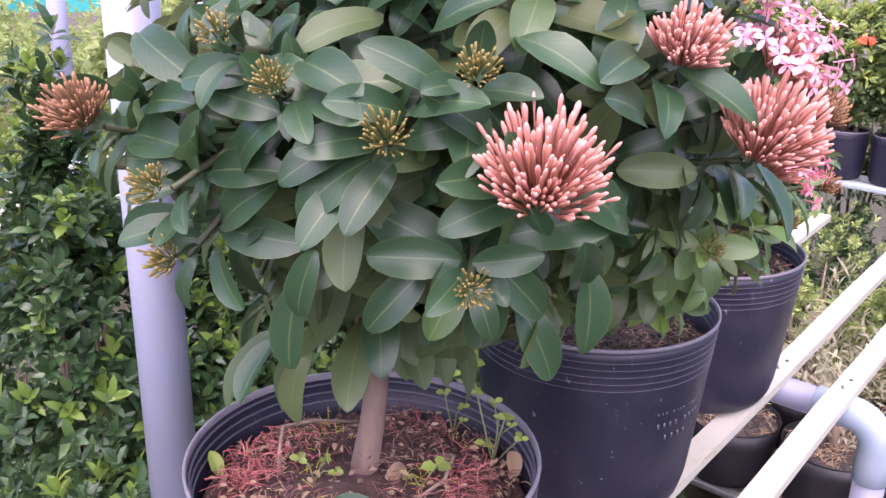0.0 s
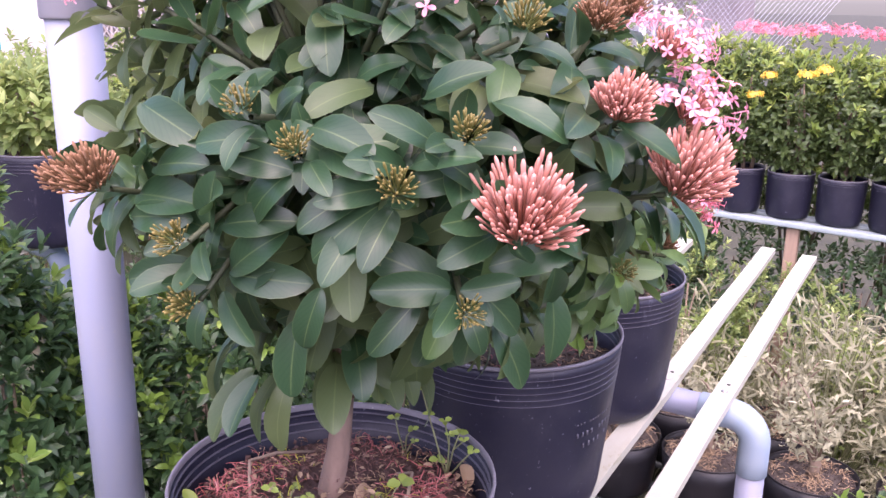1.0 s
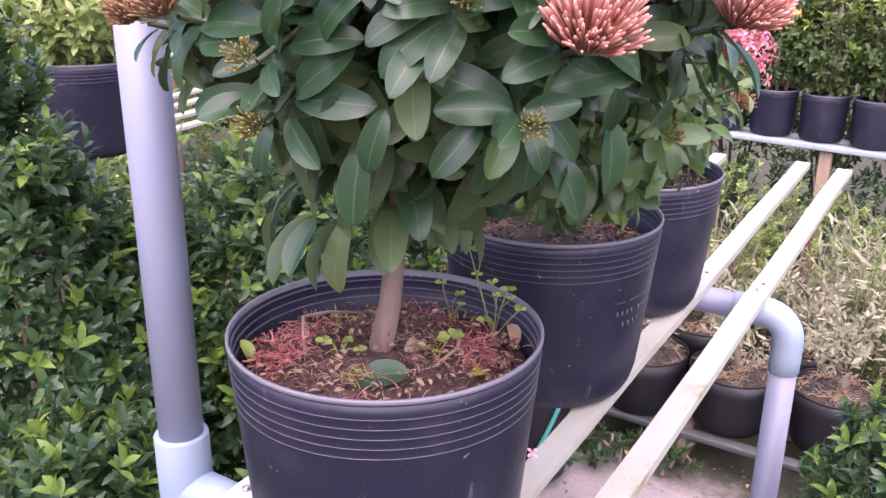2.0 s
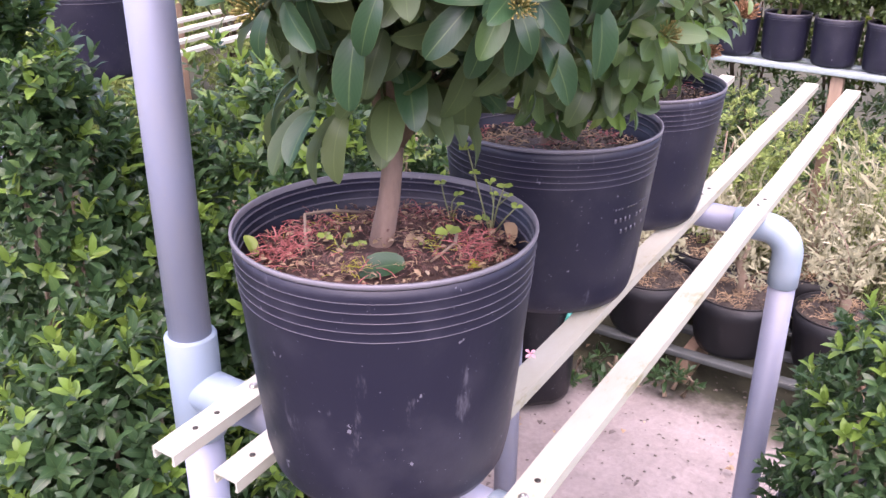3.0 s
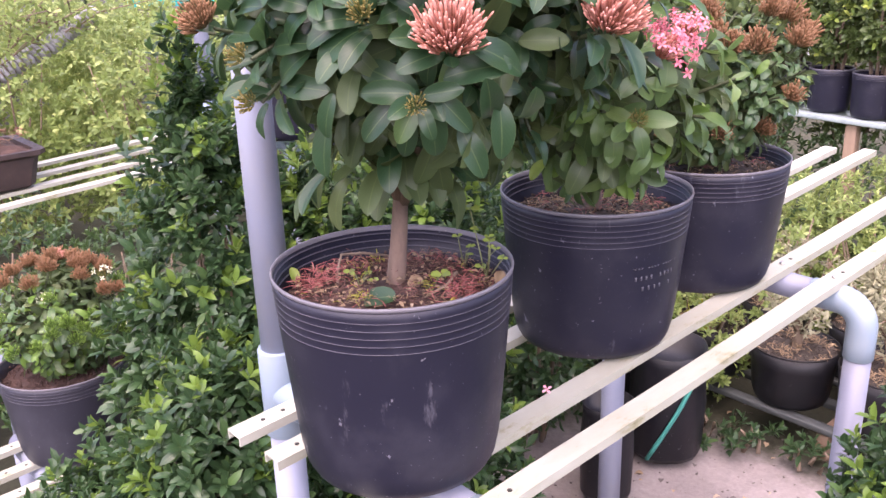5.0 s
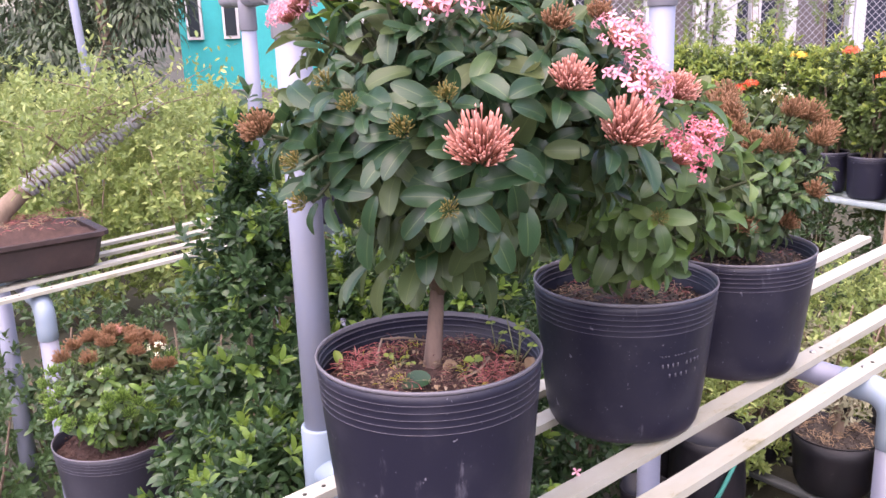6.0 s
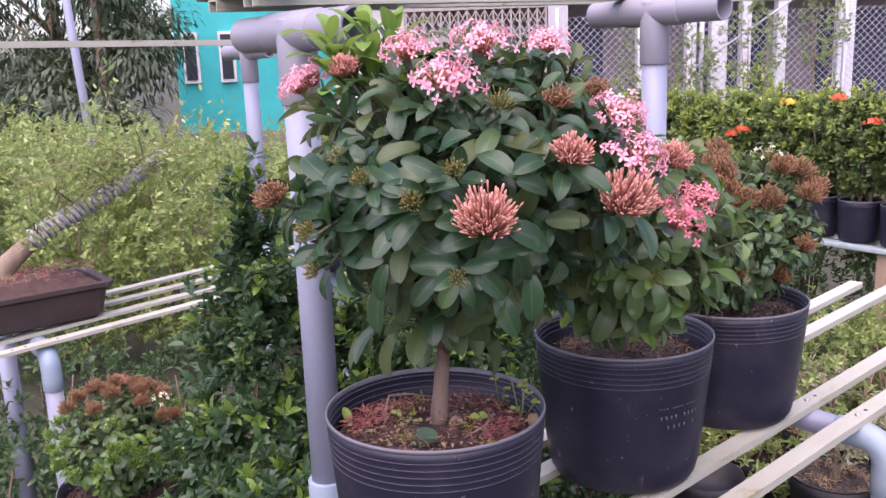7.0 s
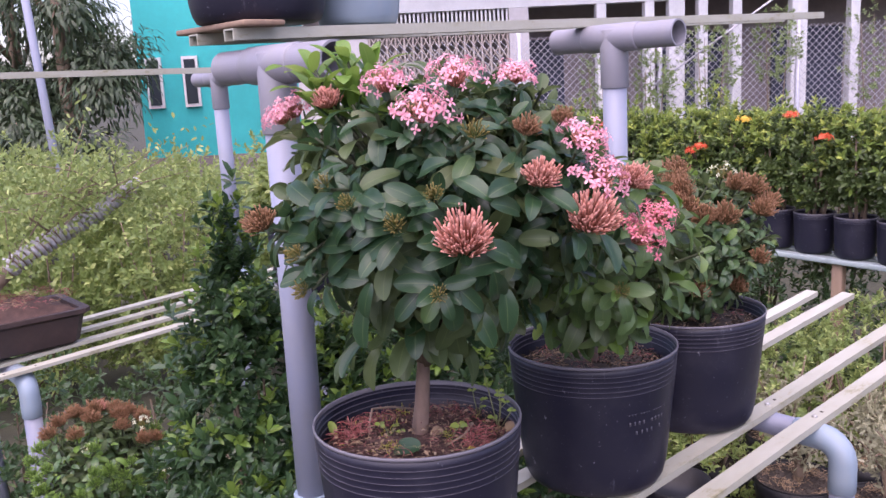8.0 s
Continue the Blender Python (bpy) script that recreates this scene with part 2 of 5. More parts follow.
STRAP = surface("pale_strap", ((0.3, (0.20, 0.25, 0.26)), (0.7, (0.32, 0.38, 0.38))), 12.0, (0.45, 0.6))
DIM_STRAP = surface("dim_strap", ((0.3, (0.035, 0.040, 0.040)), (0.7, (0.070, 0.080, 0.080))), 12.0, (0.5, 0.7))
TWINE = surface("green_twine", ((0.3, (0.03, 0.24, 0.20)), (0.7, (0.05, 0.36, 0.30))), 40.0, (0.5, 0.7))
WOOD = surface("grey_wood", ((0.3, (0.16, 0.10, 0.07)), (0.7, (0.32, 0.23, 0.16))), 14.0, (0.7, 0.9), stretch=(1, 1, 0.15))
TEAL = surface("teal_paint", ((0.3, (0.010, 0.40, 0.40)), (0.6, (0.018, 0.50, 0.50)), (0.85, (0.05, 0.56, 0.55))), 2.2, (0.6, 0.8), (0.15, 0.004))
PLASTER = surface("pale_plaster", ((0.3, (0.46, 0.43, 0.44)), (0.6, (0.60, 0.57, 0.58)), (0.85, (0.68, 0.66, 0.66))), 2.5, (0.7, 0.9), (0.15, 0.004))
WHITE_PAINT = surface("white_paint", ((0.3, (0.60, 0.60, 0.62)), (0.7, (0.80, 0.80, 0.80))), 6.0, (0.5, 0.7))
LATTICE = surface("brown_grille", ((0.3, (0.34, 0.28, 0.25)), (0.7, (0.50, 0.43, 0.39))), 8.0, (0.5, 0.7))
DOOR = surface("dark_blue_door", ((0.3, (0.020, 0.025, 0.050)), (0.7, (0.05, 0.06, 0.10))), 5.0, (0.4, 0.6))
# Darker than PLASTER, with the shade under the veranda mixed into the colour.
SHADE_WALL = surface("shaded_veranda_wall", ((0.3, (0.20, 0.165, 0.17)), (0.7, (0.32, 0.275, 0.27))), 3.0)
ROOF = surface("roof_sheet", ((0.3, (0.22, 0.19, 0.19)), (0.7, (0.36, 0.33, 0.33))), 4.0, (0.5, 0.7))
GALV = surface("galvanised_wire", ((0.3, (0.38, 0.38, 0.44)), (0.7, (0.56, 0.56, 0.62))), 30.0, (0.4, 0.6), metal=0.3)


def glass_material():
    k = Nodes("window_glass")
    k.bsdf.inputs["Base Color"].default_value = (0.04, 0.05, 0.06, 1)
    k.put(k.bsdf, "Roughness", k.ramp(k.noise(3.0), (0.3, 0.05), (0.7, 0.15)))
    return k.mat


GLASS = glass_material()


# ---- builders ----
def thing(name, at, label, category, group="", kind=""):
    ob = new(name)
    ob.empty_display_size = 0.05
    ob.location = at
    return tagged(ob, label, category, group, kind)


def link(name, me, material, parent=None, label="", smooth=True):
    if material and not me.materials:
        me.materials.append(material)
    ob = new(name, me)
    if smooth and me.polygons:
        me.polygons.foreach_set("use_smooth", [True] * len(me.polygons))
    if parent:
        ob.parent = parent
        q = parent
        base = Matrix.Identity(4)
        while q:
            base = q.matrix_basis @ base
            q = q.parent
        ob.matrix_basis = base.inverted()
    if label:
        ob["label"] = label
    return ob


def part(name, bm, material, parent=None, label="", smooth=True):
    """Links a bmesh, in world places, as one mesh object under a thing or a part."""
    me = bpy.data.meshes.new(name)
    bmesh.ops.recalc_face_normals(bm, faces=bm.faces)
    bm.to_mesh(me)
    bm.free()
    return link(name, me, material, parent, label, smooth)


def ring_tube(bm, points, radii, sides=12, caps=True):
    """A tube through points with the radii given."""
    points = [Vector(p) for p in points]
    rings = []
    up = Vector((0.13, 0.21, 0.97)).normalized()
    for i, p in enumerate(points):
        d = (points[min(i + 1, len(points) - 1)] - points[max(i - 1, 0)]).normalized()
        a = d.cross(up)
        if a.length < 0.05:
            a = d.cross(Vector((1, 0, 0)))
        a.normalize()
        b = d.cross(a)
        rings.append([bm.verts.new(p + radii[i] * (math.cos(t) * a + math.sin(t) * b)) for t in (2 * math.pi * j / sides for j in range(sides))])
    for r0, r1 in zip(rings, rings[1:]):
        for j in range(sides):
            bm.faces.new((r0[j], r0[(j + 1) % sides], r1[(j + 1) % sides], r1[j]))
    if caps:
        bm.faces.new(rings[0][::-1])
        bm.faces.new(rings[-1])
    return bm


def lathe(bm, centre, profile, sides=48, wobble=0.0):
    """Turns a profile of (radius, height) round a vertical axis; it closes where the radius is 0."""
    c = Vector(centre)
    rings = []
    for r, z in profile:
        if r < 1e-6:
            rings.append([bm.verts.new(c + Vector((0, 0, z)))])
        else:
            ring = []
            for j in range(sides):
                t = 2 * math.pi * j / sides
                rr = r * (1 + wobble * math.sin(2 * t + 0.6) + wobble * 0.5 * math.sin(3 * t))
                ring.append(bm.verts.new(c + Vector((rr * math.cos(t), rr * math.sin(t), z))))
            rings.append(ring)
    for r0, r1 in zip(rings, rings[1:]):
        for j in range(sides):
            k = (j + 1) % sides
            if len(r0) == 1 and len(r1) == 1:
                continue
            if len(r0) == 1:
                bm.faces.new((r0[0], r1[k], r1[j]))
            elif len(r1) == 1:
                bm.faces.new((r0[j], r0[k], r1[0]))
            else:
                bm.faces.new((r0[j], r0[k], r1[k], r1[j]))
    return bm


def block(bm, lo, hi, bevel=0.0, turn=None):
    """A box from lo to hi with bevelled edges, turned about the world's origin by a matrix."""
    vs = [bm.verts.new((x, y, z)) for x in (lo[0], hi[0]) for y in (lo[1], hi[1]) for z in (lo[2], hi[2])]
    fs = [bm.faces.new([vs[i] for i in f]) for f in ((0, 1, 3, 2), (4, 6, 7, 5), (0, 4, 5, 1), (2, 3, 7, 6), (0, 2, 6, 4), (1, 5, 7, 3))]
    if bevel:
        es = list({e for f in fs for e in f.edges})
        vs = bmesh.ops.bevel(bm, geom=es, offset=bevel, segments=2, affect="EDGES", profile=0.5)["verts"] + vs
    if turn is not None:
        bmesh.ops.transform(bm, matrix=turn, verts=[v for v in set(vs) if v.is_valid])
    return bm


def leaf_shape(length, width, fold=0.2, curl=0.25, blunt=0.5, rows=6, wave=0.0):
    """Vertices, faces and uv of one leaf along +y, its upper side to +z."""
    vs, uv, fs = [], [], []
    for i in range(rows + 1):
        v = 0.5 - 0.5 * math.cos(math.pi * i / rows)
        skew = v ** (1.0 + 0.35 * (blunt - 0.3))
        w = width * 0.5 * max(0.0, 4 * skew * (1 - skew)) ** (0.42 + 0.5 * (blunt - 0.3))
        w = max(w, 0.035 * width)
        a = curl * v
        y = length * (math.sin(a) / curl if abs(curl) > 1e-4 else v)
        z = -length * ((1 - math.cos(a)) / curl if abs(curl) > 1e-4 else 0)
        for s in (-1, -0.5, 0, 0.5, 1):
            ws = wave * width * math.sin(7 * v + 2 * s) * abs(s)
            vs.append((s * w, y, z + fold * abs(s) ** 1.5 * w + ws))
            uv.append((0.5 + 0.5 * s, v))
    for i in range(rows):
        for j in range(4):
            a = i * 5 + j
            fs.append((a, a + 1, a + 6, a + 5))
    return np.array(vs), fs, np.array(uv)


def small_leaf(length, width, fold=0.3, curl=0.3):
    """A leaf of eight triangles for dense shrubs."""
    vs = [(0, 0, 0), (-0.42 * width, 0.38 * length, fold * 0.4 * width), (0, 0.4 * length, 0), (0.42 * width, 0.38 * length, fold * 0.4 * width),
          (-0.36 * width, 0.75 * length, fold * 0.36 * width - curl * 0.1 * length), (0, 0.74 * length, -curl * 0.1 * length), (0.36 * width, 0.75 * length, fold * 0.36 * width - curl * 0.1 * length),
          (0, length, -curl * 0.28 * length)]
    fs = [(0, 2, 1), (0, 3, 2), (1, 2, 5, 4), (2, 3, 6, 5), (4, 5, 7), (5, 6, 7)]
    uv = [(0.5 + 0.5 * x / (0.42 * width), y / length) for x, y, z in vs]
    return np.array(vs), fs, np.array(uv)


def mesh_from(name, vs, fs, uv=None):
    me = bpy.data.meshes.new(name)
    me.from_pydata([tuple(v) for v in vs], [], fs)
    if uv is not None:
        layer = me.uv_layers.new(name="UVMap")
        idx = np.empty(len(me.loops), dtype=np.int32)
        me.loops.foreach_get("vertex_index", idx)
        layer.data.foreach_set("uv", np.asarray(uv, dtype=np.float32)[idx].ravel())
    return me


def many(name, shapes, frames):
    """One mesh of many copies of the shapes: frames is a list of 4 x 4 arrays, dealt round the shapes."""
    vs, fs, uvs, n = [], [], [], 0
    for k, (v, f, u) in enumerate(shapes):
        ms = np.array(frames[k::len(shapes)])
        if not len(ms):
            continue
        w = np.einsum("mij,vj->mvi", ms[:, :3, :3], v) + ms[:, None, :3, 3]
        vs.append(w.reshape(-1, 3))
        uvs.append(np.tile(u, (len(ms), 1)))
        for m in range(len(ms)):
            o = n + m * len(v)
            fs.extend(tuple(i + o for i in q) for q in f)
        n += len(ms) * len(v)
    return mesh_from(name, np.concatenate(vs), fs, np.concatenate(uvs))


def set_frame(base, along, face, size=1.0):
    """A pose whose +y runs along and whose +z is near face."""
    y = Vector(along).normalized()
    x = y.cross(Vector(face))
    if x.length < 1e-4:
        x = y.cross(Vector((0.3, 0.5, 0.8)))
    x.normalize()
    z = x.cross(y)
    m = Matrix((x * size, y * size, z * size)).transposed().to_4x4()
    m.translation = base
    return m


def on_ball(rng):
    z = rng.uniform(-1, 1)
    t = rng.uniform(0, 2 * math.pi)
    s = math.sqrt(1 - z * z)
    return Vector((s * math.cos(t), s * math.sin(t), z))


def flower_bud(length, radius, club=1.5, sides=6):
    """A slim tube with a club-shaped tip, along +y."""
    prof = ((0.0, 0.40), (0.60, 0.45), (0.76, 0.75 * club / 1.5), (0.90, 0.85 * club / 1.5), (0.97, 0.5 * club / 1.5))
    vs, uv, fs = [], [], []
    for v, r in prof:
        for j in range(sides):
            t = 2 * math.pi * j / sides
            vs.append((radius * r * math.cos(t), length * v, radius * r * math.sin(t)))
            uv.append((j / sides, v))
    vs.append((0, length, 0))
    uv.append((0.5, 1.0))
    for i in range(len(prof) - 1):
        for j in range(sides):
            k = (j + 1) % sides
            fs.append((i * sides + j, i * sides + k, (i + 1) * sides + k, (i + 1) * sides + j))
    o = (len(prof) - 1) * sides
    for j in range(sides):
        fs.append((o + j, o + (j + 1) % sides, len(vs) - 1))
    return np.array(vs), fs, np.array(uv)


def floret_shape(size):
    """A four-petalled open floret facing +y on a slim tube."""
    vs, uv, fs = [], [], []
    for q in range(4):
        a = q * math.pi / 2 + 0.3
        c, s = math.cos(a), math.sin(a)
        o = len(vs)
        for r, w, h in ((0.06, 0.14, 0.0), (0.50, 0.50, 0.10), (0.82, 0.46, 0.06), (1.02, 0.12, 0.0)):
            for e in (-1, 0, 1):
                x, z = r * size, e * w * 0.5 * size
                vs.append((x * c - z * s, (h + (0.04 if e else 0.0)) * size, x * s + z * c))
                uv.append((0.5 + 0.5 * e, min(1.0, r)))
        for i in range(3):
            for j in range(2):
                k = o + i * 3 + j
                fs.append((k, k + 1, k + 4, k + 3))
    o = len(vs)
    for y, r in ((-1.5, 0.05), (0.02, 0.09)):
        for j in range(5):
            t = 2 * math.pi * j / 5
            vs.append((r * size * math.cos(t), y * size, r * size * math.sin(t)))
            uv.append((j / 5, 0.0))
    for j in range(5):
        k = (j + 1) % 5
        fs.append((o + j, o + k, o + 5 + k, o + 5 + j))
    return np.array(vs), fs, np.array(uv)


FLORET = floret_shape(0.0085)
FLORET_MESH = mesh_from("floret", *FLORET)


def flower_head(plant, at, axis, radius, material, rng, buds=60, florets=0, petal=None, spread=1.15, label="", lean=0.75):
    """A domed cluster of slim buds, with open florets on it."""
    at = Vector(at)
    axis = (Vector(axis).normalized() * lean + Vector((0, 0, 1))).normalized()
    shapes = [flower_bud(radius * s, 0.0018 * w * (radius / 0.05) ** 0.5) for s, w in ((0.66, 1.0), (0.56, 1.1), (0.48, 0.95))]
    frames = []
    side = axis.orthogonal().normalized()
    other = axis.cross(side)
    for i in range(buds):
        f = math.sqrt((i + 0.5) / buds)
        polar = spread * f + rng.uniform(-0.09, 0.09)
        t = i * 2.39996 + rng.uniform(-0.25, 0.25)
        d = axis * math.cos(polar) + (side * math.cos(t) + other * math.sin(t)) * math.sin(polar)
        way = d + axis * 0.5 + 0.16 * on_ball(rng)
        reach = radius * (1.0 - 0.30 * f * f) * rng.uniform(0.66, 1.06)
        size = rng.uniform(0.75, 1.1) * (1.0 - 0.28 * f)
        frames.append(np.array(set_frame(at + d * max(0.0, reach - 0.62 * radius * size), way, axis, size)))
    rng.shuffle(frames)
    head = link("flower_head", many("flower_head", shapes, frames), material, plant, label)
    for i in range(florets):
        t = i * 2.39996
        polar = 1.25 * math.sqrt((i + 0.5) / florets) + rng.uniform(-0.2, 0.2)
        d = axis * math.cos(polar) + (side * math.cos(t) + other * math.sin(t)) * math.sin(polar)
        if not FLORET_MESH.materials:
            FLORET_MESH.materials.append(None)
        ob = link("floret", FLORET_MESH, None, head)
        ob.material_slots[0].link = "OBJECT"
        ob.material_slots[0].material = petal or PINK
        ob.matrix_basis = ob.matrix_basis @ set_frame(at + d * radius * rng.uniform(0.88, 1.28), d + 0.5 * on_ball(rng), side, rng.uniform(0.62, 0.88) * radius / 0.034)
    return head


# ---- pots ----
def nursery_pot(base, rim_radius, base_radius, height, label, fill=0.85, soil=None, group="black nursery pots", sides=56, rings=5, tilt=0.0, ridge=0.00025, wall=None, edge=None):
    """A ribbed black nursery pot with a wall, a rolled rim and soil."""
    pot = thing("plant_pot", base, label, "plant pot", group)
    b = Vector(base)

    def r_at(z):
        return base_radius + (rim_radius - base_radius) * (z / height) ** 0.85

    prof = [(0.0, 0.0), (base_radius * 0.86, 0.0), (base_radius * 0.95, 0.004), (base_radius, 0.016)]
    steps = [height * s for s in (0.15, 0.35, 0.55, 0.70)]
    prof += [(r_at(z), z) for z in steps]
    top = height - 0.009
    gap = height * 0.036
    for i in range(rings):
        z = top - (rings - i) * gap
        prof += [(r_at(z) - ridge * 0.4, z - gap * 0.28), (r_at(z) + ridge, z - gap * 0.06), (r_at(z) + ridge, z + gap * 0.06), (r_at(z) - ridge * 0.4, z + gap * 0.3)]
    prof += [(rim_radius, height - 0.012)]
    inner = rim_radius - 0.0024
    prof[-1] = (rim_radius, height - 0.006)
    prof += [(inner, height - 0.006), (r_at(height * fill) - 0.0045, height * fill - 0.02), (base_radius - 0.005, 0.01), (0.0, 0.01)]
    part("pot_wall", lathe(bmesh.new(), b, prof, sides, 0.006), wall or POT, pot)
    rim = [(inner - 0.0004, height - 0.0065), (rim_radius + 0.0004, height - 0.0045), (rim_radius + 0.0006, height - 0.002), (rim_radius + 0.0002, height), (inner, height), (inner - 0.0004, height - 0.0065)]
    part("rim", lathe(bmesh.new(), b, rim, sides, 0.006), edge or RIM, pot, "pale worn rim")
    for i in range(rings):
        z = top - (rings - i) * gap
        rr = r_at(z) + ridge
        part("ridge", lathe(bmesh.new(), b, [(rr - 0.0015, z - 0.0005), (rr + 0.0003, z - 0.0003), (rr + 0.0004, z), (rr + 0.0003, z + 0.0003), (rr - 0.0015, z + 0.0005)], sides, 0.006), edge or RIDGE, pot, "thin pale worn ridge")
    if sides > 50:
        for i in range(3):
            z = height - 0.011 - 0.0095 * i
            rr = r_at(z) - 0.0042
            part("inner_ridge", lathe(bmesh.new(), b, [(rr + 0.0015, z - 0.0008), (rr - 0.0004, z - 0.0004), (rr - 0.0004, z + 0.0004), (rr + 0.0015, z + 0.0008)], sides, 0.006), RIDGE, pot, "thin pale ridge inside the rim")
    rng = random.Random(int(base[0] * 991 + base[1] * 777))
    bm = bmesh.new()
    zs = height * fill
    rs = r_at(zs) - 0.005
    prof = [(rs, zs - 0.012)] + [(rs * f, zs - 0.006 + 0.010 * (1 - f)) for f in (0.97, 0.9, 0.8, 0.7, 0.6, 0.5, 0.4, 0.3, 0.2, 0.1)] + [(0.0, zs + 0.004)]
    lathe(bm, b, prof, max(24, sides - 8), 0.004)
    for v in bm.verts:
        v.co.z += 0.007 * noise.noise(v.co * 30.0) + 0.004 * noise.noise(v.co * 90.0)
    part("soil", bm, soil or SOIL, pot, "crumbly brown soil")
    if sides > 30:
        lump = (np.array([(1, 0, 0), (-0.8, 0.2, 0.1), (0.1, 0.9, 0), (0, -1, 0.2), (0.1, 0, 0.7), (0, 0.1, -0.6)]), [(0, 2, 4), (2, 1, 4), (1, 3, 4), (3, 0, 4), (2, 0, 5), (1, 2, 5), (3, 1, 5), (0, 3, 5)], np.full((6, 2), 0.5))
        frames = []
        for _ in range(1300):
            t, q = rng.uniform(0, 2 * math.pi), rs * 0.96 * math.sqrt(rng.uniform(0, 1))
            frames.append(np.array(set_frame(b + Vector((q * math.cos(t), q * math.sin(t), zs + rng.uniform(-0.006, 0.006))), on_ball(rng), on_ball(rng), rng.uniform(0.0012, 0.0042))))
        crumbs = link("soil_crumb", many("soil_crumb", [lump], frames), soil or SOIL, pot, smooth=False)
        crumbs["kind"] = "stuff"
    return pot


def litter(name, pot, centre, radius, count, materials, rng, size=(0.012, 0.03), patch=0.0, heaps=()):
    """Fibres and fallen petals strewn over the soil of a pot."""
    shapes = []
    for bend in (-0.9, 0.3, 1.1):
        vs, fs, uv = [], [], []
        for i in range(5):
            a = bend * (i / 4 - 0.5)
            c = Vector((0.4 * bend * (i / 4 - 0.5) ** 2, i / 4, 0.10 * math.sin(3 * i / 4)))
            for dx, dz in ((-0.04, 0), (0.0, 0.03), (0.04, 0), (0.0, -0.03)):
                vs.append((c.x + dx, c.y, c.z + dz))
                uv.append((0.5 + dx * 10, i / 4))
        for i in range(4):
            for j in range(4):
                k = (j + 1) % 4
                fs.append((i * 4 + j, i * 4 + k, i * 4 + 4 + k, i * 4 + 4 + j))
        shapes.append((np.array(vs), fs, np.array(uv)))
    for material, share, label in materials:
        frames = []
        while len(frames) < int(count * share):
            t, r = rng.uniform(0, 2 * math.pi), radius * math.sqrt(rng.uniform(0, 1))
            if heaps and rng.uniform(0, 1) < 0.72:
                x, y, w = heaps[rng.randrange(len(heaps))]
                d = Vector((x - centre[0] + rng.gauss(0, w), y - centre[1] + rng.gauss(0, w), 0))
                r, t = d.length, math.atan2(d.y, d.x)
                if r > radius:
                    continue
            elif noise.noise(Vector((r * math.cos(t) * 22 + 40 * share, r * math.sin(t) * 22, 3.0))) < patch * rng.uniform(-0.2, 1.0):
                continue
            p = Vector(centre) + Vector((r * math.cos(t), r * math.sin(t), rng.uniform(-0.001, 0.014) + 0.012 * (1 - r / radius)))
            d = Vector((rng.uniform(-1, 1), rng.uniform(-1, 1), rng.uniform(-0.2, 0.35)))
            frames.append(np.array(set_frame(p, d, (0, 0, 1), rng.uniform(*size))))
        ob = link(name, many(name, shapes, frames), material, pot, label)
        ob["kind"] = "stuff"
    flat = [small_leaf(1.0, 0.55, 0.4, 0.6)]
    frames = []
    for _ in range(count // 8):
        t, r = rng.uniform(0, 2 * math.pi), radius * math.sqrt(rng.uniform(0, 1))
        p = Vector(centre) + Vector((r * math.cos(t), r * math.sin(t), rng.uniform(0.002, 0.010) + 0.012 * (1 - r / radius)))
        frames.append(np.array(set_frame(p, (rng.uniform(-1, 1), rng.uniform(-1, 1), rng.uniform(-0.1, 0.4)), (rng.uniform(-0.5, 0.5), rng.uniform(-0.5, 0.5), 1), rng.uniform(0.004, 0.011))))
    ob = link("chaff", many("chaff", flat, frames), LEAF_DEAD, pot, "dry curled flakes")
    ob["kind"] = "stuff"


# ---- pipes and benches ----
def pipe(name, parent, a, b, radius=0.029, material=None, label="", hollow=False):
    a, b = Vector(a), Vector(b)
    bm = bmesh.new()
    if hollow:
        d = (b - a).normalized()
        s = d.orthogonal().normalized()
        q = d.cross(s)
        loops = []
        for p, r in ((a, radius), (b, radius), (b, radius * 0.87), (b - d * 0.06, radius * 0.87)):
            loops.append([bm.verts.new(p + r * (math.cos(2 * math.pi * j / 44) * s + math.sin(2 * math.pi * j / 44) * q)) for j in range(44)])
        for r0, r1 in zip(loops, loops[1:]):
            for j in range(44):
                bm.faces.new((r0[j], r0[(j + 1) % 44], r1[(j + 1) % 44], r1[j]))
        bm.faces.new(loops[-1])
    else:
        ring_tube(bm, [a, b], [radius, radius], 28)
    ob = part(name, bm, material or PIPE, parent, label, smooth=not hollow)
    return ob


def sleeve(bm, a, b, radius=0.0345):
    """The swollen socket of a fitting, with a rounded lip."""
    a, b = Vector(a), Vector(b)
    d = (b - a).normalized()
    n = (b - a).length
    pts = [a, a + d * 0.002, b - d * 0.003, b]
    ring_tube(bm, pts, [radius * 0.96, radius, radius, radius * 0.95], 28)
    return bm


def bend(bm, centre, start, end, radius, turn_radius, lip=True):
    """A quarter-turn elbow from direction start to direction end."""
    c = Vector(centre)
    s, e = Vector(start).normalized(), Vector(end).normalized()
    pts = [c - s * 0.102, c - s * 0.100, c - s * 0.075]
    for i in range(9):
        t = math.pi / 2 * i / 8
        pts.append(c - s * turn_radius + e * turn_radius + (s * math.sin(t) - e * math.cos(t)) * turn_radius)
    pts += [c + e * 0.075, c + e * 0.105, c + e * 0.107]
    ring_tube(bm, pts, [radius * 0.93] + [radius] * (len(pts) - 2) + [radius * 0.93], 28)
    return bm


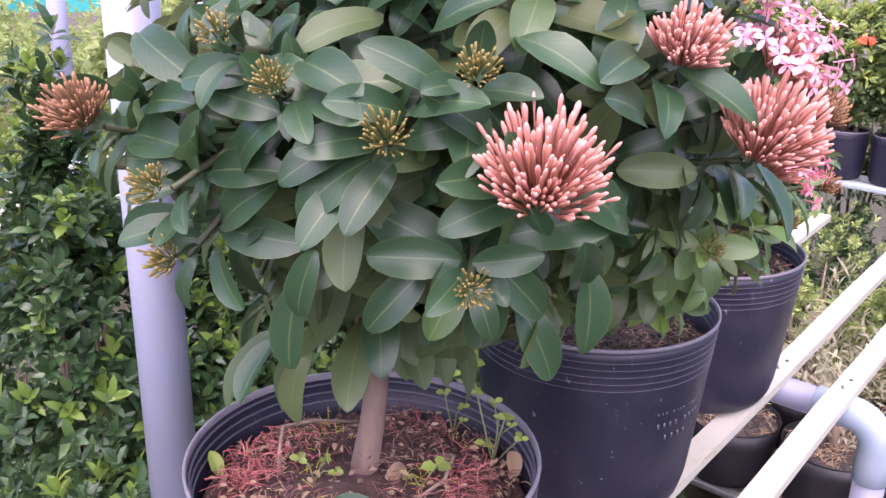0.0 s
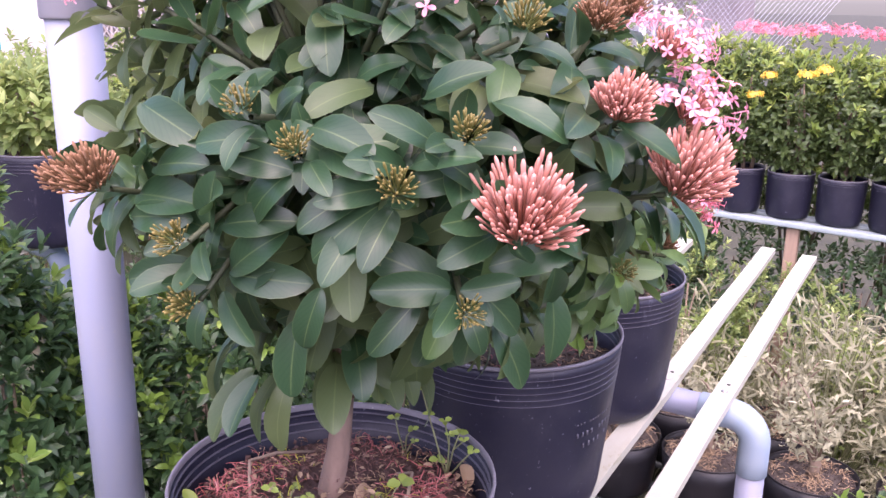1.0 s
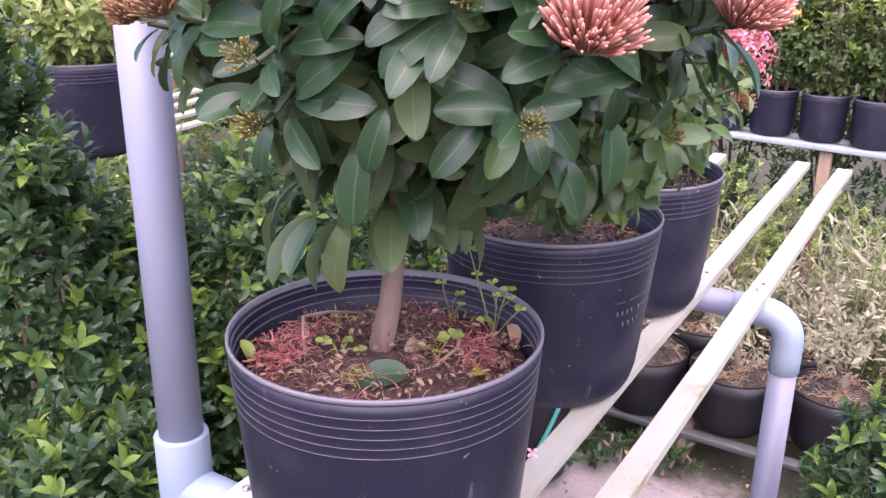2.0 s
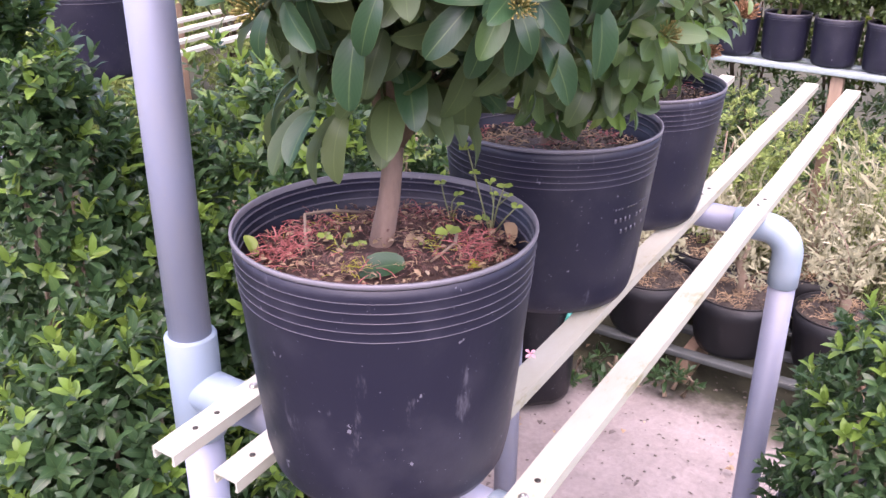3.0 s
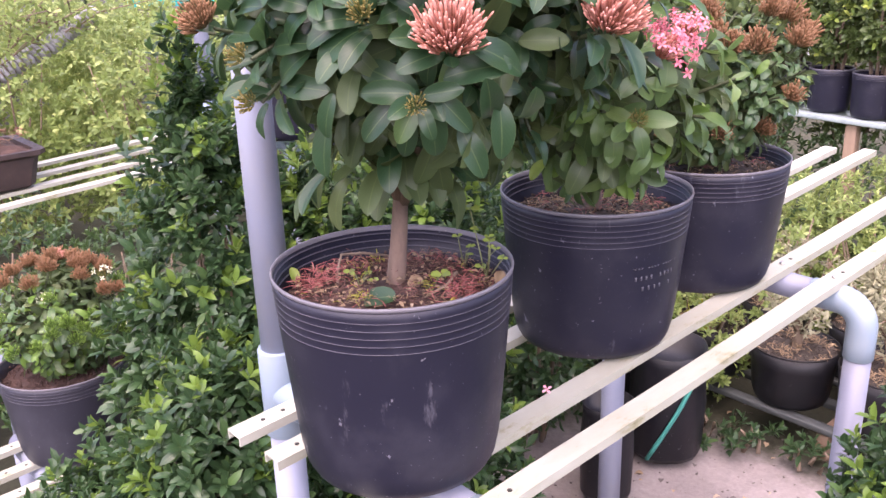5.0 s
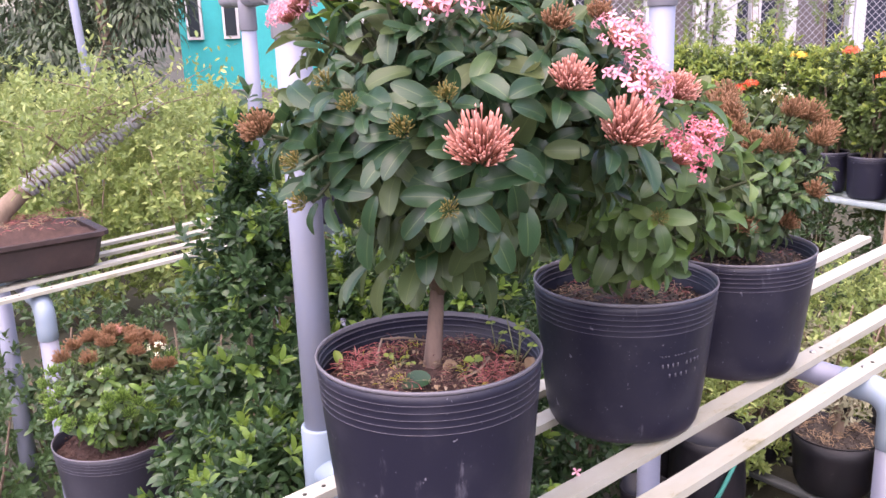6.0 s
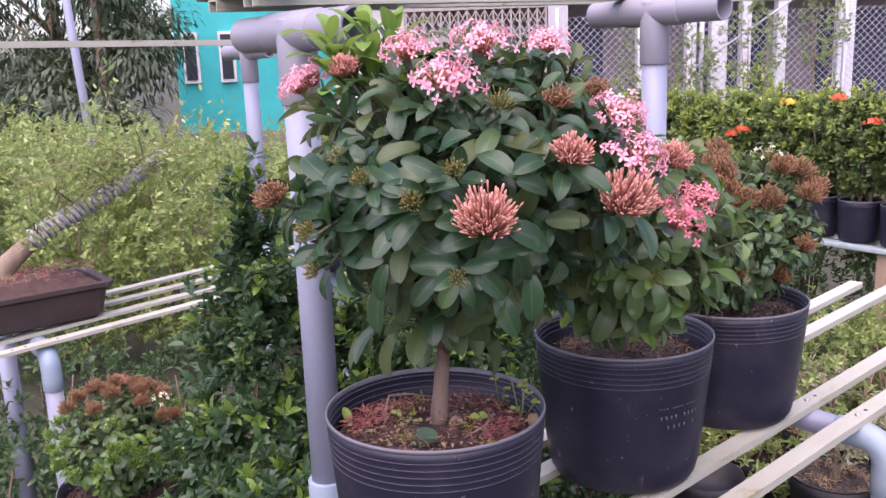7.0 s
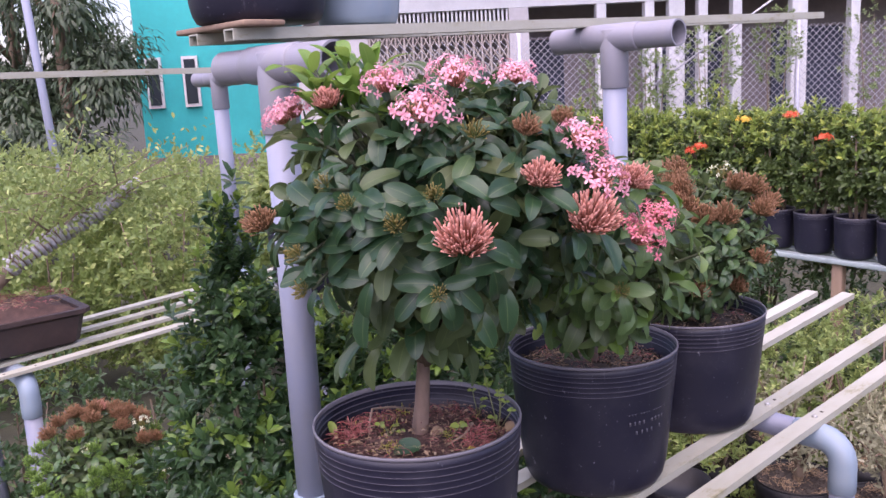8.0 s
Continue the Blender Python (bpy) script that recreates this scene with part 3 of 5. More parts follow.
def rail(parent, x, y0, y1, z0, slope, width=0.036, depth=0.015, group_label="", holes=(), screws=(), skew=0.0):
    """An inverted channel along y with lipped flanges, holes and screws; z0 is the top at y0."""
    wall = 0.0028
    w = width / 2
    section = [(-w + 0.004, -depth), (-w, -depth), (-w, 0), (w, 0), (w, -depth), (w - 0.004, -depth), (w - 0.004, -depth + wall), (w - wall, -depth + wall), (w - wall, -wall), (-w + wall, -wall), (-w + wall, -depth + wall), (-w + 0.004, -depth + wall)]
    bm = bmesh.new()
    n = 8
    rings = []
    for i in range(n + 1):
        y = y0 + (y1 - y0) * i / n
        z = z0 + slope * (y - y0)
        sag = 0.0012 * math.sin(9.0 * y + x * 40)
        rings.append([bm.verts.new((x + px + sag + skew * (y - y0), y, z + pz)) for px, pz in section])
    k = len(section)
    for r0, r1 in zip(rings, rings[1:]):
        for j in range(k):
            bm.faces.new((r0[j], r0[(j + 1) % k], r1[(j + 1) % k], r1[j]))
    bm.faces.new(rings[0])
    bm.faces.new(rings[-1][::-1])
    ob = part("rail", bm, RAIL, parent, group_label or "white channel rail with greenish grime", smooth=False)
    for y in holes:
        z = z0 + slope * (y - y0)
        part("drill_hole", lathe(bmesh.new(), (x + skew * (y - y0), y, z), [(0.0036, 0.0), (0.0036, 0.0008), (0.0, 0.0008)], 12), HOLE, ob, "small dark drill hole")
    for y in screws:
        z = z0 + slope * (y - y0)
        part("screw", lathe(bmesh.new(), (x + skew * (y - y0), y, z), [(0.0058, 0.0), (0.0058, 0.002), (0.004, 0.004), (0.0018, 0.0042), (0.0012, 0.003), (0.0, 0.003)], 14), STEEL, ob, "steel screw head")
    return ob


SLOPE = 0.0505


def bench(origin, rails, y0, y1, top_z, label, posts=(0.0,), leg_x=0.56, screws=True, rail_depth=0.015, tee_z=(1.70, 0.037), ends=(), skews=(0.0,) * 4):
    """A grey pipe bench: tall rear posts with tees, cross pipes with elbows to the front legs, channel rails on top."""
    ox, oy = origin
    b = thing("plant_bench", (ox, oy, 0.0), label, "plant bench", "pipe plant benches")
    for i, dy in enumerate(posts):
        y = oy + dy
        zt = top_z + SLOPE * (y - y0)
        zc = zt - rail_depth - 0.0245
        up = tee_z[0] + tee_z[1] * dy
        pipe("post", b, (ox, y, 0.0), (ox, y, zc), 0.028)
        pipe("post", b, (ox, y, zc + 0.02), (ox, y, up - 0.02), 0.028)
        bm = bmesh.new()
        sleeve(bm, (ox, y, zc - 0.075), (ox, y, zc + 0.082))
        sleeve(bm, (ox + 0.0, y, zc), (ox + 0.085, y, zc), 0.0300)
        part("tee_fitting", bm, FITTING, b, "pale blue-grey tee fitting")
        pipe("cross_pipe", b, (ox + 0.08, y, zc), (ox + leg_x - 0.05, y, zc), 0.0245, LEG_PIPE)
        bm = bmesh.new()
        bend(bm, (ox + leg_x, y, zc), (1, 0, 0), (0, 0, -1), 0.0275, 0.046)
        part("elbow_fitting", bm, FITTING, b, "pale blue-grey elbow fitting")
        pipe("leg", b, (ox + leg_x, y, 0.0), (ox + leg_x, y, zc - 0.09), 0.0245, LEG_PIPE)
        bm = bmesh.new()
        sleeve(bm, (ox, y, up - 0.115), (ox, y, up + 0.02), 0.0325)
        sleeve(bm, (ox - 0.075, y, up), (ox + 0.075, y, up), 0.0325)
        part("tee_fitting", bm, DULL_TEE, b, "dull grey tee fitting")
        pipe("cross_pipe", b, (ox - 0.07, y, up), (ox - 0.175, y, up), 0.0295, DULL_TEE, hollow=True)
        pipe("cross_pipe", b, (ox + 0.07, y, up), (ox + 0.175, y, up), 0.0295, DULL_TEE, hollow=True)
    for k, x in enumerate(rails):
        ys = [oy + dy for dy in posts]
        rail(b, x, y0 + 0.008 * math.sin(k * 2.1), ends[k] if ends else y1 + 0.03 * math.sin(k * 1.7), top_z, SLOPE, depth=rail_depth, holes=[y0 + 0.05, y0 + 0.085] + [y + 0.03 for y in ys], screws=[y - 0.002 for y in ys] if screws else (), skew=skews[k])
    return b


main_bench = bench((-0.897, 0.789), (-0.783, -0.690, -0.50, -0.395), 0.638, 2.56, 0.876, "grey pipe plant bench with four white channel rails", posts=(0.0, 0.905), leg_x=0.563, tee_z=(1.693, 0.038), ends=(2.52, 2.552, 2.575, 2.56), skews=(-0.013, -0.013, 0.0, 0.0))
back_bench = bench((-2.72, 0.66), (-2.56, -2.43, -2.30, -2.18), 0.52, 2.45, 0.905, "grey pipe bench behind the hedge carrying a bonsai", posts=(0.0, 0.965), leg_x=0.55, screws=False, rail_depth=0.010, tee_z=(1.70, 0.0))


def upper_rails(b, xs, y0, y1, z0, slope=0.03):
    for x in xs:
        rail(b, x, y0, y1, z0, slope, 0.034, 0.020, "thin white upper rail")


upper_rails(main_bench, (-0.985, -1.12), 0.755, 2.88, 1.757, 0.022)
upper_rails(back_bench, (-2.64,), 0.0, 2.60, 1.752, -0.008)

# ---- the three potted shrubs on the bench ----
pot_a = nursery_pot((-0.563, 0.778, 0.888), 0.154, 0.129, 0.277, "ribbed black plastic nursery pot, scuffed, on the bench", fill=0.85)
pot_b = nursery_pot((-0.600, 1.230, 0.908), 0.154, 0.128, 0.255, "black nursery pot with embossed dotted marks, on the bench", fill=0.83, soil=DRY_SOIL)
pot_c = nursery_pot((-0.605, 1.555, 0.923), 0.152, 0.128, 0.236, "black nursery pot at the far end of the bench", fill=0.88, soil=DRY_SOIL)
AT_A = (-0.56, 0.78, 0.888 + 0.277 * 0.85)
litter("petal_litter", pot_a, AT_A, 0.138, 640, ((FIBRE, 1.0, "faded red fallen flower tubes"),), random.Random(3), (0.005, 0.019), patch=0.40, heaps=((-0.655, 0.722, 0.018), (-0.668, 0.775, 0.020), (-0.640, 0.705, 0.014), (-0.503, 0.842, 0.018), (-0.475, 0.815, 0.014), (-0.590, 0.910, 0.020)))
litter("stalk_litter", pot_a, AT_A, 0.138, 1300, ((DARK_STRAW, 0.72, "brown dry stalks"), (STRAW, 0.28, "straw-coloured stalks")), random.Random(6), (0.003, 0.013), patch=0.35)
litter("leaf_litter", pot_a, AT_A, 0.130, 120, ((LEAF_YELLOW, 1.0, "yellowing scraps"),), random.Random(7), (0.005, 0.014), patch=0.3, heaps=((-0.601, 0.760, 0.014), (-0.655, 0.818, 0.014), (-0.520, 0.808, 0.010), (-0.556, 0.720, 0.006)))
litter("petal_litter", pot_b, (-0.60, 1.23, 0.908 + 0.255 * 0.83), 0.128, 620, ((FIBRE, 0.3, "faded red fallen flower tubes"), (STRAW, 0.7, "straw-coloured stalks")), random.Random(4), (0.005, 0.016))
litter("petal_litter", pot_c, (-0.605, 1.555, 0.923 + 0.236 * 0.88), 0.128, 420, ((FIBRE, 0.2, "faded red fallen flower tubes"), (STRAW, 0.8, "straw-coloured stalks")), random.Random(5), (0.005, 0.016))

LEAF_SHAPES = [leaf_shape(l, w, f, c, b, 9, wv) for l, w, f, c, b, wv in ((0.074, 0.033, 0.30, 0.70, 0.55, 0.04), (0.080, 0.036, 0.20, 1.00, 0.45, 0.05), (0.064, 0.031, 0.42, 0.45, 0.60, 0.03), (0.058, 0.027, 0.35, -0.45, 0.70, 0.04), (0.086, 0.035, 0.15, 1.30, 0.60, 0.07), (0.074, 0.033, 0.34, 0.60, 0.45, 0.04), (0.074, 0.031, 0.26, 0.85, 0.52, 0.06))]
LEAF_MESHES = [mesh_from("leaf", *s) for s in LEAF_SHAPES]
for _m in LEAF_MESHES:
    _m.materials.append(None)
    _m.polygons.foreach_set("use_smooth", [True] * len(_m.polygons))


def leaf_object(plant, frame_, rng, material, shape=None):
    me = LEAF_MESHES[rng.randrange(5) if shape is None else shape]
    ob = link("leaf", me, None, plant, smooth=False)
    ob.material_slots[0].link = "OBJECT"
    ob.material_slots[0].material = material
    ob.matrix_basis = ob.matrix_basis @ frame_
    return ob


def shoot(rng, at, axis, leaves, size, droop, first=0.0, upright=False):
    """Poses of the opposite leaves round a shoot tip."""
    axis = Vector(axis).normalized()
    side = axis.orthogonal().normalized()
    other = axis.cross(side)
    out = []
    for i in range(leaves):
        pair, flip = divmod(i, 2)
        t = first + pair * math.pi / 2 + flip * math.pi + rng.uniform(-0.3, 0.3)
        rad = side * math.cos(t) + other * math.sin(t)
        open_ = ((0.55, 1.05, 1.35, 1.55) if not upright else (0.22, 0.42, 0.62, 0.80))[min(pair, 3)] + rng.uniform(-0.2, 0.2)
        d = axis * math.cos(open_) + rad * math.sin(open_)
        d.z -= droop * rng.uniform(0.3, 1.2)
        d.normalize()
        p = Vector(at) - axis * (0.012 * pair + 0.004) + rad * 0.004
        face = axis + Vector((0, 0, 0.35)) - d * axis.dot(d)
        out.append(set_frame(p, d, face, size * rng.uniform(0.72, 1.04) * (0.75 if pair == 0 else 1.0)))
    return out


def ixora(name, label, root, fork, centre, radii, shoots, heads, rng, leaf_mat, size=1.0, leaf_parts=300, inner=250, droop=0.12, trunk_r=0.013, young=0.02, front=(), facing=None):
    plant = thing(name, root, label, "flowering shrub", "potted flowering shrubs")
    root, fork, c = Vector(root), Vector(fork), Vector(centre)
    mid = root.lerp(fork, 0.5) + Vector((0.004, -0.003, 0))
    part("trunk", ring_tube(bmesh.new(), [root - Vector((0, 0, 0.02)), root + Vector((0, 0, 0.01)), mid, fork], [trunk_r * 1.35, trunk_r * 1.14, trunk_r * 0.98, trunk_r * 0.84], 16), TRUNK_BARK, plant, "smooth brown trunk")
    tips = []
    for h in heads:
        p = Vector(h[0:3])
        a = p - c
        a = Vector((a.x / radii[0], a.y / radii[1], a.z / radii[2] + 0.25))
        tips.append((p, Vector((0.1, -0.1, 1)).normalized() if h[3] == "shoot" else a.normalized(), h))
    n = 0
    tries = 0
    while n < shoots and tries < 6000:
        tries += 1
        d = on_ball(rng)
        dome = 1.0 - 0.30 * max(0.0, -d.z)
        depth = rng.uniform(0.86, 1.02)
        if facing and d.dot(Vector(facing)) > 0.3 and d.z < 0.55:
            depth = rng.uniform(0.74, 0.86)
        p = c + Vector((d.x * radii[0] * dome, d.y * radii[1] * dome, d.z * radii[2])) * depth
        if any((p - q[0]).length < 0.040 * size for q in tips):
            continue
        a = Vector((d.x, d.y, d.z + 0.25))
        tips.append((p, a.normalized(), None))
        n += 1
    # limbs
    limbs = []
    for i in range(7):
        t = 2 * math.pi * i / 7 + 0.4
        limbs.append(c + Vector((radii[0] * 0.45 * math.cos(t), radii[1] * 0.45 * math.sin(t), radii[2] * (0.25 if i % 2 else -0.25))))
    for e in limbs:
        m = fork.lerp(e, 0.5) + Vector((0, 0, 0.015))
        part("branch", ring_tube(bmesh.new(), [fork - Vector((0, 0, 0.01)), m, e], [trunk_r * 0.6, trunk_r * 0.45, 0.002], 8), BARK, plant)
    bm = bmesh.new()
    for p, a, h in tips:
        e = min(limbs, key=lambda q: (q - p).length)
        ring_tube(bm, [e, e.lerp(p, 0.6) - a * 0.01, p + a * 0.004], [0.0035, 0.0028, 0.0022], 5, False)
    part("twig", bm, TWIG, plant)["kind"] = "stuff"
    # leaves
    poses = []
    for p, a, h in tips:
        low = max(0.0, -(p.z - c.z) / radii[2])
        count = rng.choice((4, 5, 6)) if h is None else {"shoot": 8, "bud": 5 if front else 6}.get(h[3], 6)
        for m in shoot(rng, p, a, count, size, 0.0 if h and h[3] == "shoot" else droop + 0.75 * low, rng.uniform(0, 3), bool(h and h[3] == "shoot")):
            poses.append((m @ Matrix.Scale(1.15, 4) if h and h[3] == "shoot" else m, h))
        if front and h is not None and h[3] in ("bud", "rust"):
            e = min(limbs, key=lambda q: (q - p).length)
            for f in (0.62, 0.82):
                poses += [(m, None) for m in shoot(rng, e.lerp(p, f), a, 4, size * 0.85, droop, rng.uniform(0, 3))]
    poses.sort(key=lambda q: (0.0 if q[1] is None or q[1][3] != "shoot" else -9.0) - ((q[0].translation - c).x * 0.7 - (q[0].translation - c).y * 0.7))
    for i, (m, h) in enumerate(poses[:leaf_parts]):
        top = m.translation.z > c.z + radii[2] * 0.8
        mat = LEAF_YOUNG if (h and h[3] == "shoot") or rng.random() < (young * 3 if top else young) else leaf_mat
        leaf_object(plant, m, rng, mat)
    for q in front:
        base, tip = Vector(q[:3]), Vector(q[3:])
        out = (base.lerp(tip, 0.5) - c).normalized()
        short = 0.052 ** 2 - (tip - base).length_squared
        if short > 0:
            tip = tip + out * math.sqrt(short) * 0.7
        base = base - (tip - base) * 0.08 - out * 0.006
        leaf_object(plant, set_frame(base, tip - base, out + Vector((0, 0, rng.uniform(0.3, 0.8))), (tip - base).length / 0.078), rng, leaf_mat, 5 + rng.randrange(2))
    if facing:
        for i in range(36):
            t = 2.39996 * i
            d = Vector((math.cos(t), math.sin(t), 0))
            b = fork + d * rng.uniform(0.01, 0.11) + Vector((0, 0, rng.uniform(0.022, 0.100)))
            leaf_object(plant, set_frame(b, d + Vector((0, 0, rng.uniform(-0.9, -0.2))), d * 0.6 + Vector((0, 0, 1)), rng.uniform(0.78, 0.98)), rng, LEAF_INNER if i % 3 else leaf_mat)
    rest = [np.array(m) for m, h in poses[leaf_parts:]]
    for _ in range(inner):
        d = on_ball(rng)
        p = c + Vector((d.x * radii[0], d.y * radii[1], d.z * radii[2])) * rng.uniform(0.45, 0.86)
        a = (d + 0.8 * on_ball(rng))
        a.z -= droop
        rest.append(np.array(set_frame(p, a, d + Vector((0, 0, 0.4)), size * rng.uniform(0.7, 1.1))))
    ob = link("inner_leaves", many("inner_leaves", LEAF_SHAPES, rest), LEAF_INNER, plant, "shaded inner leaves")
    ob["kind"] = "stuff"
    for p, a, h in tips:
        if h is None:
            continue
        kind, r = h[3], h[4]
        tip = p + a * (0.014 if front else 0.006)
        if kind == "salmon":
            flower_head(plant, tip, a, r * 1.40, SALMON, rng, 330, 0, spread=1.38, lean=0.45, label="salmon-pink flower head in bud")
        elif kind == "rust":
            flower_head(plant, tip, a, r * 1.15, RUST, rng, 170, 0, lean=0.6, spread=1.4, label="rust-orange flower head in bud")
        elif kind == "bud":
            flower_head(plant, tip, a, r * 1.1, OLIVE_BUD, rng, 60, 0, lean=1.6, spread=1.35, label="small olive-brown flower bud")
        elif kind == "green":
            flower_head(plant, tip, a, r * 1.05, GREEN_BUD, rng, 90, 0, lean=0.7, spread=1.4, label="bright green flower bud cluster")
        elif kind == "pink":
            flower_head(plant, tip, a, r * 0.90, SALMON, rng, 90, 50, PINK, label="pink flower head in bloom")
        elif kind == "rose":
            flower_head(plant, tip, a, r * 0.90, SALMON, rng, 90, 46, ROSE, label="deep rose flower head in bloom")
        elif kind == "white":
            flower_head(plant, tip, a, r * 0.85, OLIVE_BUD, rng, 30, 12, WHITE, label="small white flower head")
    return plant


LEFT_LEAVES = [
    (-0.519, 0.596, 1.466, -0.498, 0.590, 1.492), (-0.509, 0.598, 1.455, -0.457, 0.598, 1.472), (-0.547, 0.596, 1.454, -0.593, 0.590, 1.459), (-0.514, 0.606, 1.420, -0.471, 0.596, 1.458),
    (-0.555, 0.608, 1.411, -0.601, 0.587, 1.411), (-0.551, 0.609, 1.408, -0.573, 0.595, 1.424), (-0.514, 0.609, 1.414, -0.455, 0.609, 1.420), (-0.511, 0.615, 1.400, -0.516, 0.636, 1.353),
    (-0.646, 0.615, 1.449, -0.696, 0.623, 1.409), (-0.594, 0.599, 1.465, -0.532, 0.586, 1.476), (-0.644, 0.612, 1.483, -0.640, 0.603, 1.500), (-0.584, 0.599, 1.494, -0.564, 0.590, 1.512),
    (-0.572, 0.597, 1.489, -0.523, 0.589, 1.505), (-0.463, 0.608, 1.497, -0.510, 0.591, 1.511), (-0.483, 0.607, 1.515, -0.532, 0.591, 1.515), (-0.594, 0.608, 1.529, -0.532, 0.591, 1.517),
]
MIDDLE_LEAVES = [
    (-0.364, 0.683, 1.402, -0.358, 0.682, 1.341), (-0.375, 0.666, 1.413, -0.411, 0.627, 1.420), (-0.395, 0.659, 1.400, -0.427, 0.644, 1.376), (-0.387, 0.676, 1.385, -0.409, 0.680, 1.350),
    (-0.357, 0.684, 1.410, -0.337, 0.715, 1.383), (-0.402, 0.633, 1.487, -0.428, 0.610, 1.491), (-0.393, 0.640, 1.500, -0.407, 0.624, 1.515), (-0.397, 0.635, 1.471, -0.408, 0.619, 1.456),
    (-0.414, 0.626, 1.485, -0.447, 0.601, 1.472), (-0.438, 0.620, 1.511, -0.411, 0.620, 1.509), (-0.447, 0.620, 1.524, -0.407, 0.625, 1.520), (-0.378, 0.655, 1.516, -0.403, 0.635, 1.538),
    (-0.386, 0.645, 1.503, -0.365, 0.654, 1.522), (-0.453, 0.626, 1.406, -0.473, 0.630, 1.371), (-0.485, 0.639, 1.370, -0.492, 0.639, 1.328), (-0.418, 0.625, 1.459, -0.429, 0.611, 1.446),
]
RIGHT_LEAVES = [
    (-0.309, 0.733, 1.439, -0.339, 0.673, 1.441), (-0.325, 0.701, 1.460, -0.287, 0.754, 1.441), (-0.347, 0.674, 1.467, -0.363, 0.646, 1.477), (-0.351, 0.670, 1.487, -0.373, 0.646, 1.518),
    (-0.326, 0.740, 1.395, -0.329, 0.743, 1.349), (-0.334, 0.734, 1.387, -0.313, 0.713, 1.424), (-0.324, 0.767, 1.381, -0.299, 0.758, 1.406), (-0.286, 0.879, 1.451, -0.254, 0.863, 1.420),
    (-0.281, 0.824, 1.457, -0.270, 0.865, 1.419), (-0.294, 0.777, 1.519, -0.273, 0.801, 1.498), (-0.310, 0.744, 1.531, -0.319, 0.707, 1.528), (-0.350, 0.692, 1.540, -0.319, 0.707, 1.528),
    (-0.387, 0.662, 1.546, -0.370, 0.675, 1.565), (-0.360, 0.719, 1.370, -0.346, 0.735, 1.339), (-0.301, 0.742, 1.498, -0.311, 0.710, 1.516), (-0.488, 0.623, 1.557, -0.486, 0.604, 1.538),
]
HEADS_LEFT = [
    (-0.610, 0.596, 1.468, "rust", 0.034), (-0.672, 0.620, 1.458, "rust", 0.028), (-0.531, 0.592, 1.443, "bud", 0.022), (-0.533, 0.600, 1.399, "bud", 0.022),
    (-0.450, 0.612, 1.506, "bud", 0.019), (-0.393, 0.634, 1.484, "bud", 0.022), (-0.365, 0.667, 1.515, "bud", 0.020), (-0.486, 0.608, 1.527, "bud", 0.019), (-0.362, 0.664, 1.408, "bud", 0.018),
]
HEADS_RIGHT = [
    (-0.335, 0.682, 1.456, "salmon", 0.043), (-0.317, 0.785, 1.516, "salmon", 0.028), (-0.284, 0.828, 1.462, "salmon", 0.042), (-0.289, 0.850, 1.508, "pink", 0.040),
    (-0.303, 0.842, 1.553, "pink", 0.036), (-0.325, 0.966, 1.420, "rose", 0.040), (-0.330, 0.970, 1.492, "salmon", 0.028),
]
HEADS_TOP = [
    (-0.418, 0.703, 1.592, "pink", 0.042), (-0.437, 0.690, 1.600, "bud", 0.026), (-0.432, 0.767, 1.630, "pink", 0.040), (-0.411, 0.849, 1.630, "pink", 0.032), (-0.503, 0.718, 1.628, "pink", 0.036),
    (-0.667, 0.688, 1.600, "pink", 0.034), (-0.720, 0.700, 1.590, "pink", 0.030), (-0.775, 0.728, 1.592, "pink", 0.028), (-0.590, 0.690, 1.612, "salmon", 0.024), (-0.360, 0.728, 1.575, "bud", 0.026), (-0.333, 0.783, 1.574, "rust", 0.026), (-0.337, 0.848, 1.582, "rust", 0.022),
]
SHOOTS = [(-0.636, 0.690, 1.676, "shoot", 0.02), (-0.604, 0.725, 1.686, "shoot", 0.02), (-0.575, 0.745, 1.672, "shoot", 0.02), (-0.620, 0.690, 1.640, "shoot", 0.02), (-0.585, 0.715, 1.645, "shoot", 0.02), (-0.550, 0.735, 1.632, "shoot", 0.02)]
ixora("ixora_shrub", "small standard ixora with salmon and pink flowers, glossy leaves", (-0.585, 0.800, 1.118), (-0.562, 0.796, 1.245), (-0.545, 0.835, 1.472), (0.265, 0.235, 0.195), 190, HEADS_LEFT + HEADS_RIGHT + HEADS_TOP + SHOOTS, random.Random(11), LEAF, 0.80, 560, 900, trunk_r=0.0115, young=0.0, front=LEFT_LEAVES + MIDDLE_LEAVES + RIGHT_LEAVES, facing=(0.69, -0.73, 0.1))

rng_b = random.Random(12)
ixora("ixora_shrub", "bushy ixora with drooping glossy leaves in a black pot", (-0.610, 1.240, 1.110), (-0.600, 1.225, 1.180), (-0.530, 1.150, 1.355), (0.185, 0.180, 0.165), 85, [(-0.37, 1.10, 1.42, "rose", 0.036), (-0.38, 1.03, 1.33, "bud", 0.02)], rng_b, LEAF_LIGHT, 0.78, 290, 260, droop=0.28, young=0.14)

